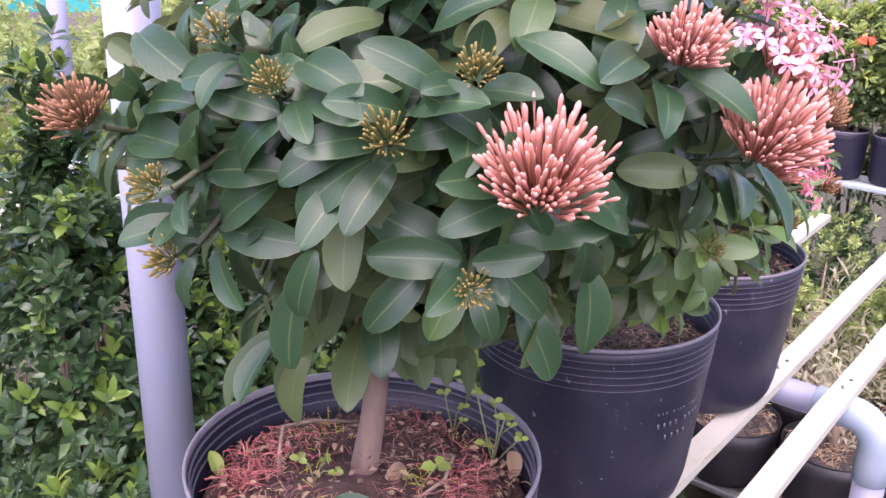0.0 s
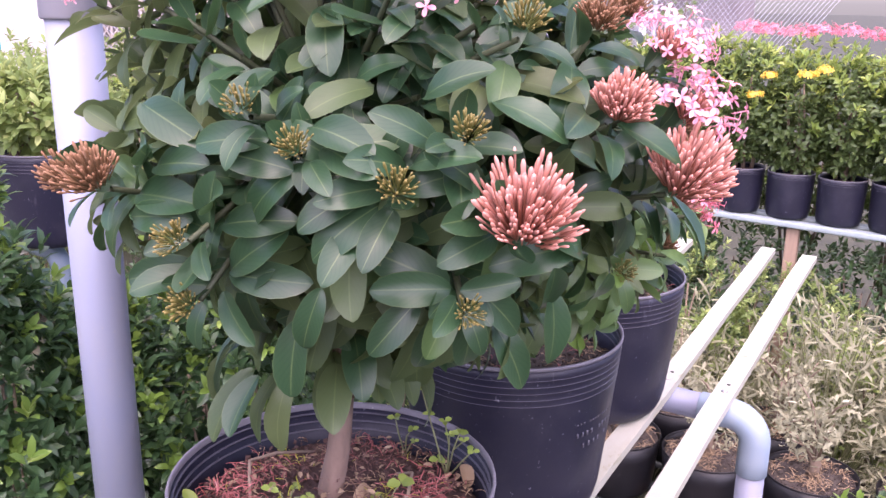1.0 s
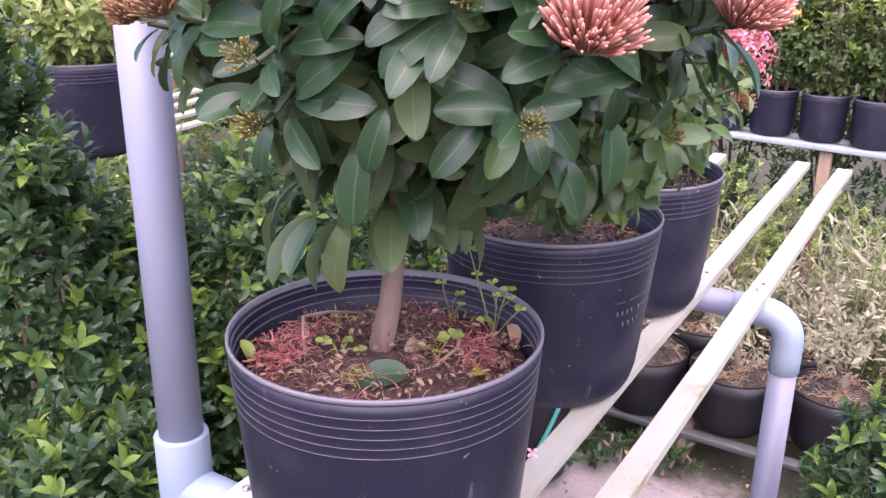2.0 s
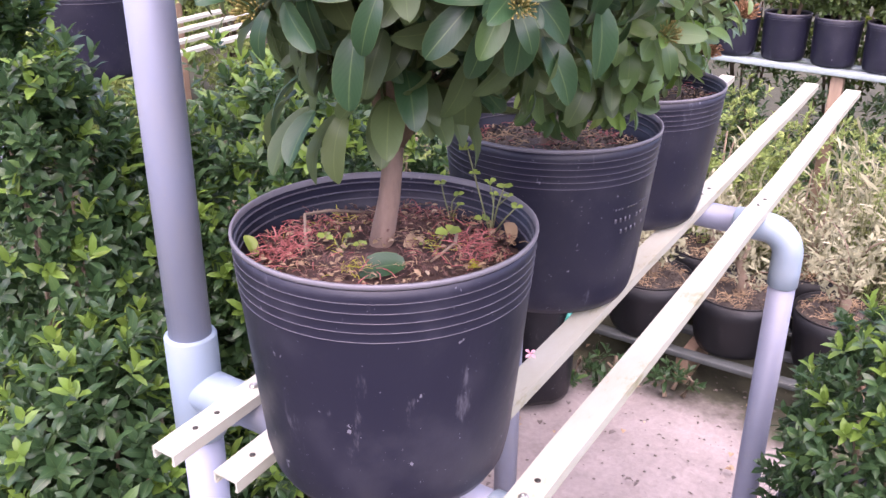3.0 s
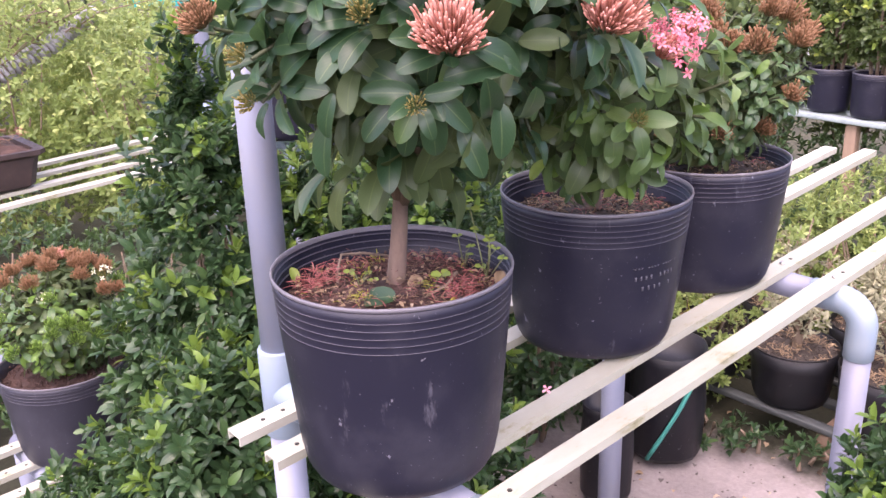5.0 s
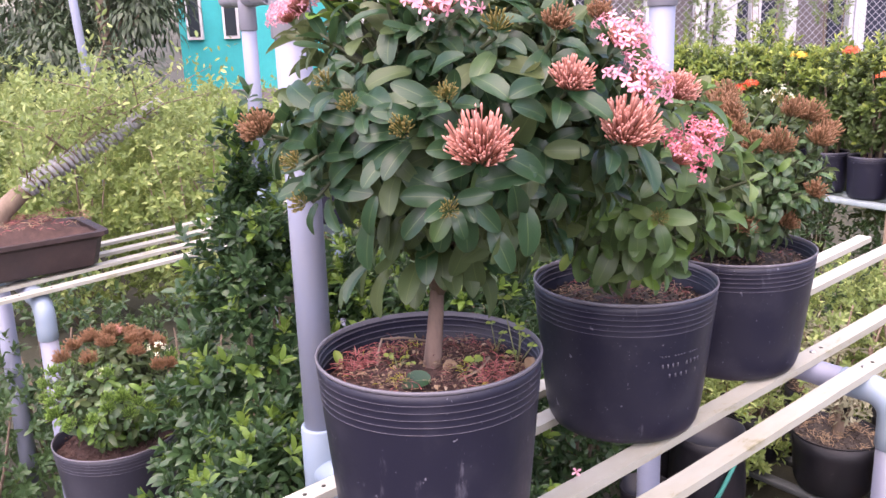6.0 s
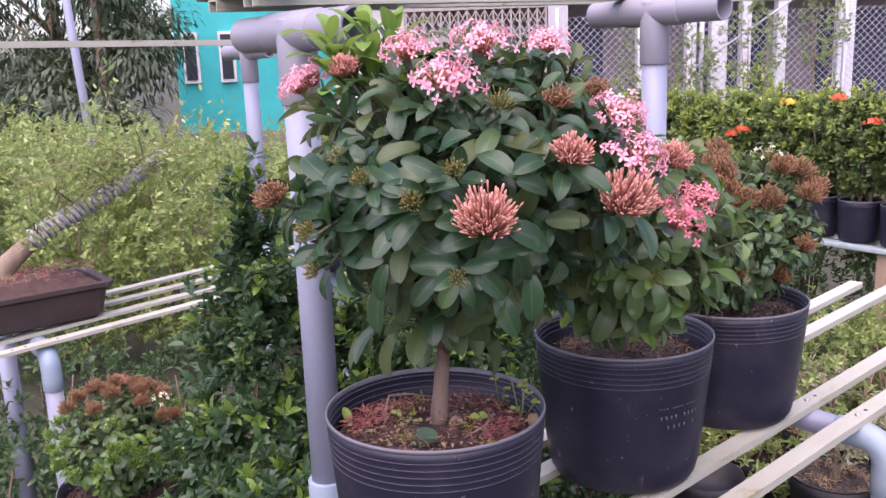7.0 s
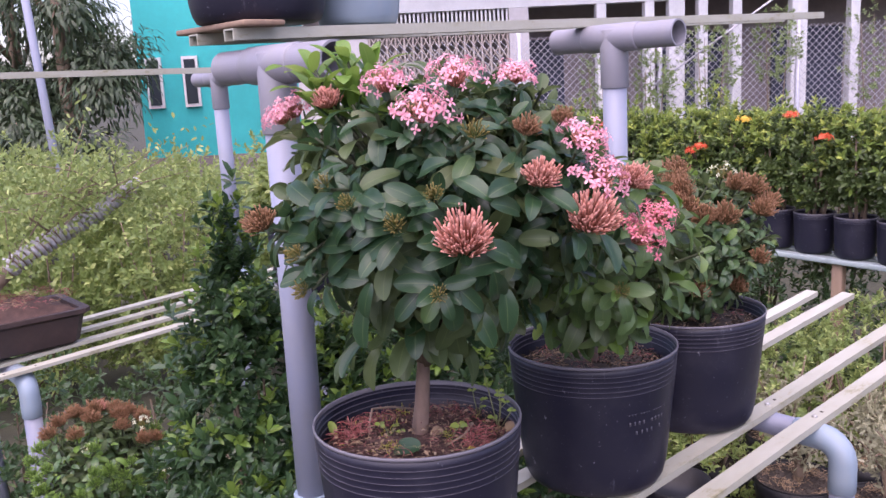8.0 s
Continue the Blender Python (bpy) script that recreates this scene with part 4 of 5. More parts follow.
rng_c = random.Random(13)
HEADS_C = []
for _i in range(46):
    _d = on_ball(rng_c)
    if _d.y > 0.45:
        _d.y = -_d.y
    if _i % 2:
        _d = Vector((_d.x, _d.y, abs(_d.z) + 0.35)).normalized()
    _d.z = max(_d.z, -0.42)
    HEADS_C.append((-0.605 + 0.172 * _d.x, 1.55 + 0.172 * _d.y, 1.285 + 0.150 * _d.z, "white" if _i == 21 else "rust", rng_c.uniform(0.036, 0.044) if _d.z > 0.4 else rng_c.uniform(0.024, 0.034)))
HEADS_C += [(-0.665, 1.625, 1.430, "shoot", 0.02), (-0.640, 1.640, 1.425, "shoot", 0.02)]
ixora("ixora_shrub", "compact ixora covered in rust-coloured flower buds", (-0.605, 1.555, 1.125), (-0.605, 1.552, 1.175), (-0.605, 1.550, 1.290), (0.168, 0.168, 0.155), 190, HEADS_C, rng_c, LEAF_SMALL, 0.50, 295, 800, droop=0.10, young=0.06)


# ---- hedges and shrubs of small leaves ----
def shrub(name, label, centre, radii, count, leaf, material, rng, leaf_parts=0, shape="egg", stems=6, clump=0.11, category="shrub", group="", root_z=0.0, per=9, upward=0.5, tips=None, share=0.27):
    """A bush of leafy clumps: stems, separate outer leaves and the dense rest as stuff."""
    c = Vector(centre)
    plant = thing(name, (c.x, c.y, root_z), label, category, group)
    shapes = [small_leaf(leaf * s, leaf * w, f, k) for s, w, f, k in ((1.0, 0.50, 0.5, 0.3), (0.85, 0.50, 0.3, 0.6), (1.10, 0.46, 0.2, 0.9), (0.7, 0.42, 0.6, -0.2))]
    frames, bright = [], []
    while len(frames) < count:
        d = on_ball(rng)
        r = rng.uniform(0.55, 1.0) ** 0.6
        lump = 1.0 + (0.34 if shape == "cone" else 0.24) * noise.noise(Vector((d.x * 2.6 + c.x * 7, d.y * 2.6 + c.y * 7, d.z * (6.0 if shape == "cone" else 2.6))))
        taper = 1.0
        if shape == "cone":
            taper = max(0.3, 1.0 - 0.58 * max(0.0, d.z + 0.25))
        p = c + Vector((d.x * radii[0] * taper, d.y * radii[1] * taper, d.z * radii[2])) * r * lump
        if p.z < root_z + 0.02:
            continue
        axis = (d + Vector((0, 0, upward)) + 0.55 * on_ball(rng)).normalized()
        side = axis.orthogonal().normalized()
        other = axis.cross(side)
        n = rng.randrange(per - 3, per + 2)
        # Tips gather towards the top and thin out below, painting in light from above.
        fresh_lit = tips is not None and r > 0.84 and rng.random() < share * max(0.06, 0.70 + 1.6 * d.z)
        for i in range(n):
            t = i * 2.4 + rng.uniform(-0.3, 0.3)
            o = 0.35 + 1.2 * i / n + rng.uniform(-0.15, 0.15)
            a = axis * math.cos(o) + (side * math.cos(t) + other * math.sin(t)) * math.sin(o)
            (bright if fresh_lit and i < n - 2 else frames).append(np.array(set_frame(p - axis * leaf * 0.35 * i / n * 2.2, a, axis - a * 0.5 + Vector((0, 0, 0.2)), rng.uniform(0.7, 1.15))))
    bm = bmesh.new()
    for i in range(stems):
        t = 2 * math.pi * i / stems + rng.uniform(-0.3, 0.3)
        w = 0.15 if shape == "cone" else 0.5
        e = c + Vector((radii[0] * w * math.cos(t), radii[1] * w * math.sin(t), radii[2] * rng.uniform(0.2, 0.6)))
        b = Vector((c.x + 0.03 * math.cos(t), c.y + 0.03 * math.sin(t), root_z))
        ring_tube(bm, [b, b.lerp(e, 0.5) + 0.03 * on_ball(rng), e], [0.008, 0.006, 0.003], 6)
    part("stem", bm, BARK, plant)["kind"] = "stuff"
    if leaf_parts:
        frames.sort(key=lambda m: -((m[0][3] - c.x) / radii[0] * 0.7 - (m[1][3] - c.y) / radii[1] * 0.7 + 0.25 * (m[2][3] - c.z) / radii[2]))
        meshes = [mesh_from("leaf", *s) for s in shapes]
        for me in meshes:
            me.materials.append(material)
            me.polygons.foreach_set("use_smooth", [True] * len(me.polygons))
        step = max(1, len(frames) // (leaf_parts * 3))
        mine = frames[:leaf_parts * step:step]
        ids = {id(m) for m in mine}
        for i, m in enumerate(mine):
            ob = link("leaf", meshes[i % 4], None, plant, smooth=False)
            ob.matrix_basis = ob.matrix_basis @ Matrix(m.tolist())
        frames = [m for m in frames if id(m) not in ids]
    ob = link("foliage", many("foliage", shapes, frames), material, plant)
    ob["kind"] = "stuff"
    if bright:
        link("young_foliage", many("young_foliage", shapes, bright), tips, plant, "bright yellow-green rosettes, young growth and top light in one colour")["kind"] = "stuff"
    return plant


hedge_group = "clipped hedge shrubs"
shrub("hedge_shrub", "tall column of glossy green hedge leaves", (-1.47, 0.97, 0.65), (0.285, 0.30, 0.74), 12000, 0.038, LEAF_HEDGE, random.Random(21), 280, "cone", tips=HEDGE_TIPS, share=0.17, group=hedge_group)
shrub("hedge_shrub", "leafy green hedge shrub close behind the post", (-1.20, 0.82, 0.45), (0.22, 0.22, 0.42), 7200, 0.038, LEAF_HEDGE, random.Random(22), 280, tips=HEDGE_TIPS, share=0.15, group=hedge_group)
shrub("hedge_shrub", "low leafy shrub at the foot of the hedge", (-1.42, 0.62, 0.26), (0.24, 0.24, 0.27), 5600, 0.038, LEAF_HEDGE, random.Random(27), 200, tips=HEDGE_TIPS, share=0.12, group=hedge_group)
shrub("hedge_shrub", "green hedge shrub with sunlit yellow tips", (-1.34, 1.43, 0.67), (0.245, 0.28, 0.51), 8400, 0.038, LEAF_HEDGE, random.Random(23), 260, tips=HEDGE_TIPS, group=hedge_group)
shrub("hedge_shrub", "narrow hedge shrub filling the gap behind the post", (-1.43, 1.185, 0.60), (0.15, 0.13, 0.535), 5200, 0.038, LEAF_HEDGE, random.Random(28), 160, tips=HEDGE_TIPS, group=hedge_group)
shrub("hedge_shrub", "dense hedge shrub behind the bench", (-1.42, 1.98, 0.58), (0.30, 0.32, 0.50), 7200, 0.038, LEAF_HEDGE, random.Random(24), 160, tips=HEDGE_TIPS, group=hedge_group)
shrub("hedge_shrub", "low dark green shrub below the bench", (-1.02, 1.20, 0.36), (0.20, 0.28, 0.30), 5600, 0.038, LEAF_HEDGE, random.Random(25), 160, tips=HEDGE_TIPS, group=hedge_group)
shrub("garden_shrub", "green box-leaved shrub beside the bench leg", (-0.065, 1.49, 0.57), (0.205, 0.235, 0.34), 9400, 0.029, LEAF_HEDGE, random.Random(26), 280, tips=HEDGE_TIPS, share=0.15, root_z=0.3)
nursery_pot((-0.09, 1.60, 0.0), 0.17, 0.15, 0.40, "large dark pot half hidden by its shrub", fill=0.9, rings=2, sides=36)


# ---- low tier, pots and bags round the benches ----
low_bench = thing("plant_bench", (-1.93, 0.62, 0.0), "low bench of white channel rails on grey pipe", "plant bench", "pipe plant benches")
for x in (-1.82, -1.93, -2.05):
    rail(low_bench, x, 0.50, 1.70, 0.292, 0.03, holes=(0.55, 0.60))
for y in (0.64, 1.50):
    zc = 0.292 + 0.03 * (y - 0.5) - 0.044
    pipe("cross_pipe", low_bench, (-2.14, y, zc), (-1.74, y, zc))
    for x in (-2.10, -1.78):
        pipe("leg", low_bench, (x, y, 0.0), (x, y, zc))
pot_d = nursery_pot((-1.925, 0.735, 0.300), 0.160, 0.130, 0.250, "grey-black nursery pot on the low bench", fill=0.9, wall=DUSTY_POT, sides=40, rings=4)
rng_d = random.Random(14)
HEADS_D = []
for _i in range(60):
    _d = on_ball(rng_d)
    _d = Vector((_d.x, _d.y, abs(_d.z) * 1.0 - 0.12)).normalized()
    _k = "salmon" if _i in (7,) else ("rust" if _d.z + rng_d.uniform(-0.3, 0.3) > 0.52 else "green")
    HEADS_D.append((-1.925 + 0.165 * _d.x, 0.750 + 0.165 * _d.y, 0.655 + 0.150 * _d.z, _k, rng_d.uniform(0.030, 0.038) if _k != "salmon" else 0.022))
HEADS_D += [(-1.80, 0.86, 0.64, "white", 0.040), (-1.85, 0.84, 0.765, "white", 0.034), (-1.84, 0.70, 0.745, "white", 0.026)]
ixora("ixora_shrub", "squat ixora with rusty and white flower heads", (-1.925, 0.745, 0.505), (-1.925, 0.745, 0.58), (-1.925, 0.750, 0.645), (0.160, 0.160, 0.145), 110, HEADS_D, rng_d, LEAF_SMALL, 0.52, 290, 480, droop=0.1, young=0.35)

nursery_pot((-2.17, 1.62, 0.962), 0.14, 0.12, 0.25, "black nursery pot on the second bench", fill=0.9, sides=40, rings=4)
shrub("potted_shrub", "light green leafy shrub in a black pot on the second bench", (-2.17, 1.62, 1.32), (0.17, 0.17, 0.13), 2200, 0.04, LEAF_OLIVE, random.Random(28), 0, group="row of potted shrubs", root_z=1.18)


def bag(at, radius, height, label, stripe=False):
    """A slumped black film grow bag with folds."""
    b = thing("grow_bag", at, label, "grow bag", "black grow bags")
    bm = bmesh.new()
    lathe(bm, at, [(0.0, 0.0), (radius * 0.9, 0.0), (radius, 0.02), (radius * 1.02, height * 0.5), (radius * 0.97, height * 0.9), (radius * 1.0, height), (radius * 0.95, height), (radius * 0.92, height * 0.86), (0.0, height * 0.86)], 32)
    for v in bm.verts:
        d = Vector((v.co.x - at[0], v.co.y - at[1], 0))
        if d.length > 0.02:
            v.co += d.normalized() * 0.008 * noise.noise(Vector((v.co.x * 22, v.co.y * 22, v.co.z * 7)))
    part("bag_wall", bm, BAG, b)
    if stripe:
        pts = []
        for i in range(9):
            t = radians(-80 + 9 * i)
            pts.append((at[0] + radius * 1.06 * math.cos(t), at[1] + radius * 1.06 * math.sin(t), at[2] + height * (0.05 + 0.11 * i)))
        part("twine", ring_tube(bmesh.new(), pts, [0.007] * 9, 6), TWINE, b, "green twine")
    return b


bag((-1.10, 2.24, 0.0), 0.115, 0.36, "tall black film bag tied with green twine", True)
bag((-1.08, 1.92, 0.0), 0.075, 0.30, "slim black film bag under the bench")
bag((-1.30, 2.30, 0.0), 0.11, 0.34, "black film bag in the shade of the hedge")

low_shelf = thing("plant_shelf", (-0.7, 2.75, 0.0), "low shelf of dim grey-green straps on stub legs", "plant shelf")
for k in range(4):
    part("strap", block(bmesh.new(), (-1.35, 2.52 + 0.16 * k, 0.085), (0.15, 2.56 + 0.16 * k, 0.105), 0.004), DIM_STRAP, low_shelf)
for x in (-1.25, -0.75, -0.25, 0.1):
    part("leg", block(bmesh.new(), (x, 2.53, -0.02), (x + 0.04, 3.05, 0.083), 0.003), WOOD, low_shelf)
rng = random.Random(15)
LOW_POTS = ((-0.90, 2.64, 0.135), (-0.62, 2.66, 0.135), (-1.19, 2.62, 0.12), (-0.80, 2.95, 0.125), (-0.33, 2.69, 0.13), (-0.48, 2.96, 0.12), (-1.12, 2.93, 0.115), (-0.04, 2.72, 0.12))
for x, y, r in LOW_POTS:
    p = nursery_pot((x, y, 0.107), r, r * 0.85, 0.19, "dark plastic pot with dry soil on the low shelf", fill=0.93, soil=DRY_SOIL, sides=36, rings=0, group="pots on the low shelf", wall=OLD_POT, edge=OLD_POT)
    litter("dry_litter", p, (x, y, 0.107 + 0.19 * 0.93), r * 0.85, 260, ((STRAW, 1.0, "dry straw scraps"),), rng, (0.012, 0.03))


def bonsai_stump(at, height, label, rng, leaf_mat, spread=0.12, count=500):
    """A gnarled stem with sparse wiry shoots."""
    t = thing("bonsai_tree", at, label, "bonsai", "young bonsai trees")
    a = Vector(at)
    pts = [a, a + Vector((0.01, 0.0, height * 0.3)), a + Vector((-0.012, 0.01, height * 0.65)), a + Vector((0.008, 0.0, height))]
    part("trunk", ring_tube(bmesh.new(), pts, [0.022, 0.016, 0.012, 0.007], 10), BARK, t)
    shapes = [small_leaf(0.03, 0.010, 0.2, 0.2), small_leaf(0.022, 0.009, 0.3, 0.5)]
    frames = []
    for _ in range(9):
        e = a + Vector((rng.uniform(-1, 1) * spread, rng.uniform(-1, 1) * spread, height * rng.uniform(0.8, 1.7)))
        b = pts[rng.choice((1, 2, 3))]
        part("branch", ring_tube(bmesh.new(), [b, b.lerp(e, 0.5) + Vector((0, 0, 0.02)), e], [0.004, 0.003, 0.0015], 5), BARK, t)
        for _ in range(count // 9):
            p = b.lerp(e, rng.uniform(0.3, 1.05)) + 0.03 * on_ball(rng)
            frames.append(np.array(set_frame(p, on_ball(rng) + Vector((0, 0, 0.6)), on_ball(rng), rng.uniform(0.7, 1.2))))
    link("foliage", many("foliage", shapes, frames), leaf_mat, t)["kind"] = "stuff"
    return t


for x, y, r in LOW_POTS[:7]:
    bonsai_stump((x, y, 0.275), 0.17, "young bonsai stump with wiry grey-green shoots", rng, LEAF_DRY)


# ---- loose low growth between the benches ----
def tussock(at, radius, height, count, material, rng, label, leaf=0.07, group="feathery tussocks"):
    """A mound of thin arching shoots with narrow leaves."""
    t = thing("feathery_shrub", at, label, "shrub", group)
    a = Vector(at)
    shapes = [small_leaf(leaf, leaf * 0.13, 0.2, 0.6), small_leaf(leaf * 0.7, leaf * 0.12, 0.1, 1.0), small_leaf(leaf * 0.5, leaf * 0.11, 0.1, -0.4)]
    frames = []
    bm = bmesh.new()
    while len(frames) < count:
        d = on_ball(rng)
        d.z = abs(d.z) + 0.25
        e = a + Vector((d.x * radius, d.y * radius, d.z * height * rng.uniform(0.6, 1.0)))
        m = a.lerp(e, 0.55) + Vector((0, 0, 0.12 * height))
        ring_tube(bm, [a + Vector((d.x, d.y, 0)) * radius * 0.2, m, e], [0.003, 0.0022, 0.001], 4, False)
        for i in range(16):
            f = 0.35 + 0.65 * i / 15
            p = m.lerp(e, (f - 0.35) / 0.65)
            g = (e - m).normalized() * 0.8 + on_ball(rng)
            frames.append(np.array(set_frame(p, g, on_ball(rng) + Vector((0, 0, 0.5)), rng.uniform(0.7, 1.3))))
    part("stem", bm, STEM, t)["kind"] = "stuff"
    link("foliage", many("foliage", shapes, frames), material, t)["kind"] = "stuff"
    return t


rng = random.Random(16)
for x, y, r, hgt in ((-0.35, 3.05, 0.30, 0.62), (0.05, 3.0, 0.32, 0.68), (0.45, 3.1, 0.34, 0.70), (-0.75, 3.15, 0.28, 0.52), (0.15, 2.55, 0.26, 0.60), (0.50, 2.6, 0.30, 0.66), (0.30, 2.15, 0.22, 0.45), (0.9, 2.9, 0.34, 0.7), (-0.1, 3.45, 0.3, 0.6), (0.4, 3.5, 0.3, 0.6)):
    tussock((x, y, 0.0), r, hgt, 1700, LEAF_DRY, rng, "feathery grey-green shrub with dry narrow leaves")
for x, y, z, r in ((-1.15, 3.10, 0.38, 0.34), (-1.60, 3.05, 0.42, 0.36), (-2.05, 3.1, 0.42, 0.36), (-1.25, 2.55, 0.22, 0.22), (-1.75, 2.55, 0.42, 0.32), (-0.95, 3.35, 0.40, 0.32), (-2.5, 3.2, 0.42, 0.36), (-0.55, 3.4, 0.36, 0.30)):
    shrub("garden_shrub", "low green ground shrub with tiny leaves", (x, y, z), (r, r, z), 4200, 0.026, LEAF_OLIVE, rng, 0, group="low ground shrubs", upward=0.8)
for x, y, z, r in ((-1.95, 2.05, 0.40, 0.36), (-2.1, 1.35, 0.35, 0.30), (-2.65, 1.3, 0.35, 0.34), (-2.6, 0.45, 0.34, 0.36), (-3.0, 0.8, 0.40, 0.4), (-2.45, 2.4, 0.40, 0.4)):
    shrub("garden_shrub", "dim shrub growing under the second bench", (x, y, z), (r, r, z), 3600, 0.034, LEAF_SMALL, rng, 0, group="shrubs under the second bench", upward=0.6)

for x, y, r in ((-1.05, 2.36, 0.10), (-0.90, 2.42, 0.09), (-0.72, 2.44, 0.08), (-1.25, 2.45, 0.12)):
    shrub("ground_weed", "broad-leaved dark green weed at the edge of the sand", (x, y, 0.05), (r, r, 0.055), 90, 0.036, LEAF_HEDGE, rng, 0, group="weeds at the sand's edge", stems=3, upward=0.9, category="weed")

# ---- ground ----
def ground_material():
    k = Nodes("sandy_ground")
    a = k.noise(5.0, 5.0, 0.6)
    b = k.noise(60.0, 4.0, 0.7)
    f = k.math("ADD", k.math("MULTIPLY", a, 0.6), k.math("MULTIPLY", b, 0.4))
    sand = k.ramp(f, (0.25, (0.13, 0.11, 0.105)), (0.5, (0.22, 0.19, 0.182)), (0.8, (0.32, 0.285, 0.275)))
    earth = k.ramp(f, (0.3, (0.016, 0.017, 0.010)), (0.55, (0.036, 0.037, 0.020)), (0.8, (0.075, 0.065, 0.042)))
    m = k.add("ShaderNodeMapping")
    k.put(m, "Vector", k.coords())
    m.inputs["Location"].default_value = (0.70, -1.66, 0.0)
    m.inputs["Scale"].default_value = (1.0, 1.04, 1.0)
    dist = k.add("ShaderNodeVectorMath")
    dist.operation = "LENGTH"
    k.put(dist, 0, m.outputs[0])
    ragged = k.math("ADD", dist.outputs["Value"], k.math("MULTIPLY", k.noise(4.0, 5.0, 0.7), 0.5))
    k.put(k.bsdf, "Base Color", k.mix(k.ramp(k.math("MULTIPLY", ragged, 0.5), (0.52, 0.0), (0.60, 1.0)), sand, earth))
    k.bsdf.inputs["Roughness"].default_value = 0.92
    k.bump(f, 0.7, 0.008)
    return k.mat


bm = bmesh.new()
n = 60
grid = {}
for i in range(n + 1):
    for j in range(n + 1):
        s, t = (i / n * 2 - 1), (j / n * 2 - 1)
        x, y = 150 * s * abs(s) ** 2.4 - 0.7, 150 * t * abs(t) ** 2.4 + 2.05
        z = 0.02 * noise.noise(Vector((x * 2.5, y * 2.5, 0))) if abs(x) < 6 and abs(y) < 8 else 0.0
        grid[i, j] = bm.verts.new((x, y, z - 0.01))
for i in range(n):
    for j in range(n):
        bm.faces.new((grid[i, j], grid[i + 1, j], grid[i + 1, j + 1], grid[i, j + 1]))
tagged(part("ground", bm, ground_material()), "pale sandy ground strewn with dead scraps", "ground", kind="structure")

# ---- far bench with its row of pots ----
def far_top(x):
    return 0.805 - 0.020 * x


far_bench = thing("plant_bench", (-2.2, 3.75, 0.0), "bench with pale strapped top carrying a row of pots", "plant bench", "pipe plant benches")
for k in range(2):
    bm = bmesh.new()
    block(bm, (-4.6, 3.58 + 0.11 * k, -0.022), (1.4, 3.63 + 0.11 * k, 0.0), 0.004)
    for v in bm.verts:
        v.co.z += far_top(v.co.x)
    part("strap", bm, STRAP, far_bench)
for x in (-4.2, -3.2, -2.2, -1.25, -0.62, 0.4):
    part("leg", block(bmesh.new(), (x, 3.60, -0.02), (x + 0.045, 3.645, far_top(x + 0.045) - 0.024), 0.004), WOOD, far_bench, "weathered wooden leg")
rng = random.Random(31)
for i in range(27):
    x = 1.0 - 0.182 * i
    y = 3.665 + rng.uniform(-0.012, 0.012)
    z = far_top(x)
    nursery_pot((x, y, z + 0.002), 0.086, 0.078, 0.175, "small black nursery pot in a row on the far bench", fill=0.9, group="row of small pots", sides=24, rings=2)
    shrub("potted_shrub", "yellow-green shrub growing in a small black pot", (x, y + 0.02, (1.45 + z + 0.17) / 2 + rng.uniform(-0.03, 0.03)), (0.145, 0.16, (1.45 - z - 0.17) / 2), 2200, 0.034, LEAF_BOX_SHADED, rng, 0, stems=4, group="row of potted shrubs", root_z=z + 0.165, tips=LEAF_BOX, share=0.60)


# ---- distance, set square to the way of the look ----
AX = radians(51.6)
FWD, SIDE = Vector((-math.sin(AX), math.cos(AX), 0)), Vector((math.cos(AX), math.sin(AX), 0))
EYE0 = Vector((0.39, 0.03, 0.0))
FAR = Matrix.Translation(EYE0) @ Matrix((SIDE, FWD, Vector((0, 0, 1)))).transposed().to_4x4()


def far(u, f, z):
    return FAR @ Vector((u, f, z))


def far_block(name, lo, hi, material, parent, label="", bevel=0.0):
    return part(name, block(bmesh.new(), lo, hi, bevel, FAR), material, parent, label, smooth=False)



def far_shrub(u, f, z, radii, count, leaf, material, rng, label, category="shrub", name="garden_shrub", root=0.0, **more):
    p = far(u, f, z)
    return shrub(name, label, (p.x, p.y, p.z), radii, count, leaf, material, rng, 0, category=category, root_z=root, **more)


# house with veranda
house = thing("house", far(2.5, 11, 0), "pale house with a veranda, grille and dark doors", "house")
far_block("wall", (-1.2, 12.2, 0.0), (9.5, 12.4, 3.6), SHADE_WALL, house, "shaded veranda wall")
far_block("wall", (-1.2, 11.0, 2.62), (9.5, 11.12, 3.6), PLASTER, house, "pale plaster wall over the veranda")
far_block("beam", (-1.2, 10.96, 2.46), (9.5, 11.16, 2.617), WHITE_PAINT, house)
# Unseen above the view; its overhang is sized to shade the house front.
far_block("roof", (-1.8, 9.95, 3.62), (10.2, 13.0, 3.75), ROOF, house)
far_block("wall", (-1.2, 11.03, 0.0), (-0.32, 11.14, 2.257), PLASTER, house, "pale plaster wall")
far_block("pillar", (1.42, 10.96, 0.0), (1.66, 11.18, 2.457), PLASTER, house)
for u in (2.5, 3.1, 3.4, 3.77, 4.2, 4.95, 5.7, 6.6):
    far_block("veranda_post", (u, 10.96, 0.0), (u + (0.20 if u in (3.4, 4.95) else 0.12), 11.1, 2.457), WHITE_PAINT, house, bevel=0.01)
for u, w in ((1.75, 0.55), (3.6, 0.9), (5.2, 1.0)):
    d = far_block("door", (u, 12.12, 0.0), (u + w, 12.19, 2.1), DOOR, house, "dark blue door")
grille = thing("folding_grille", far(0.55, 11, 0), "brown folding metal lattice grille with diamond bars", "gate")
bars = 16
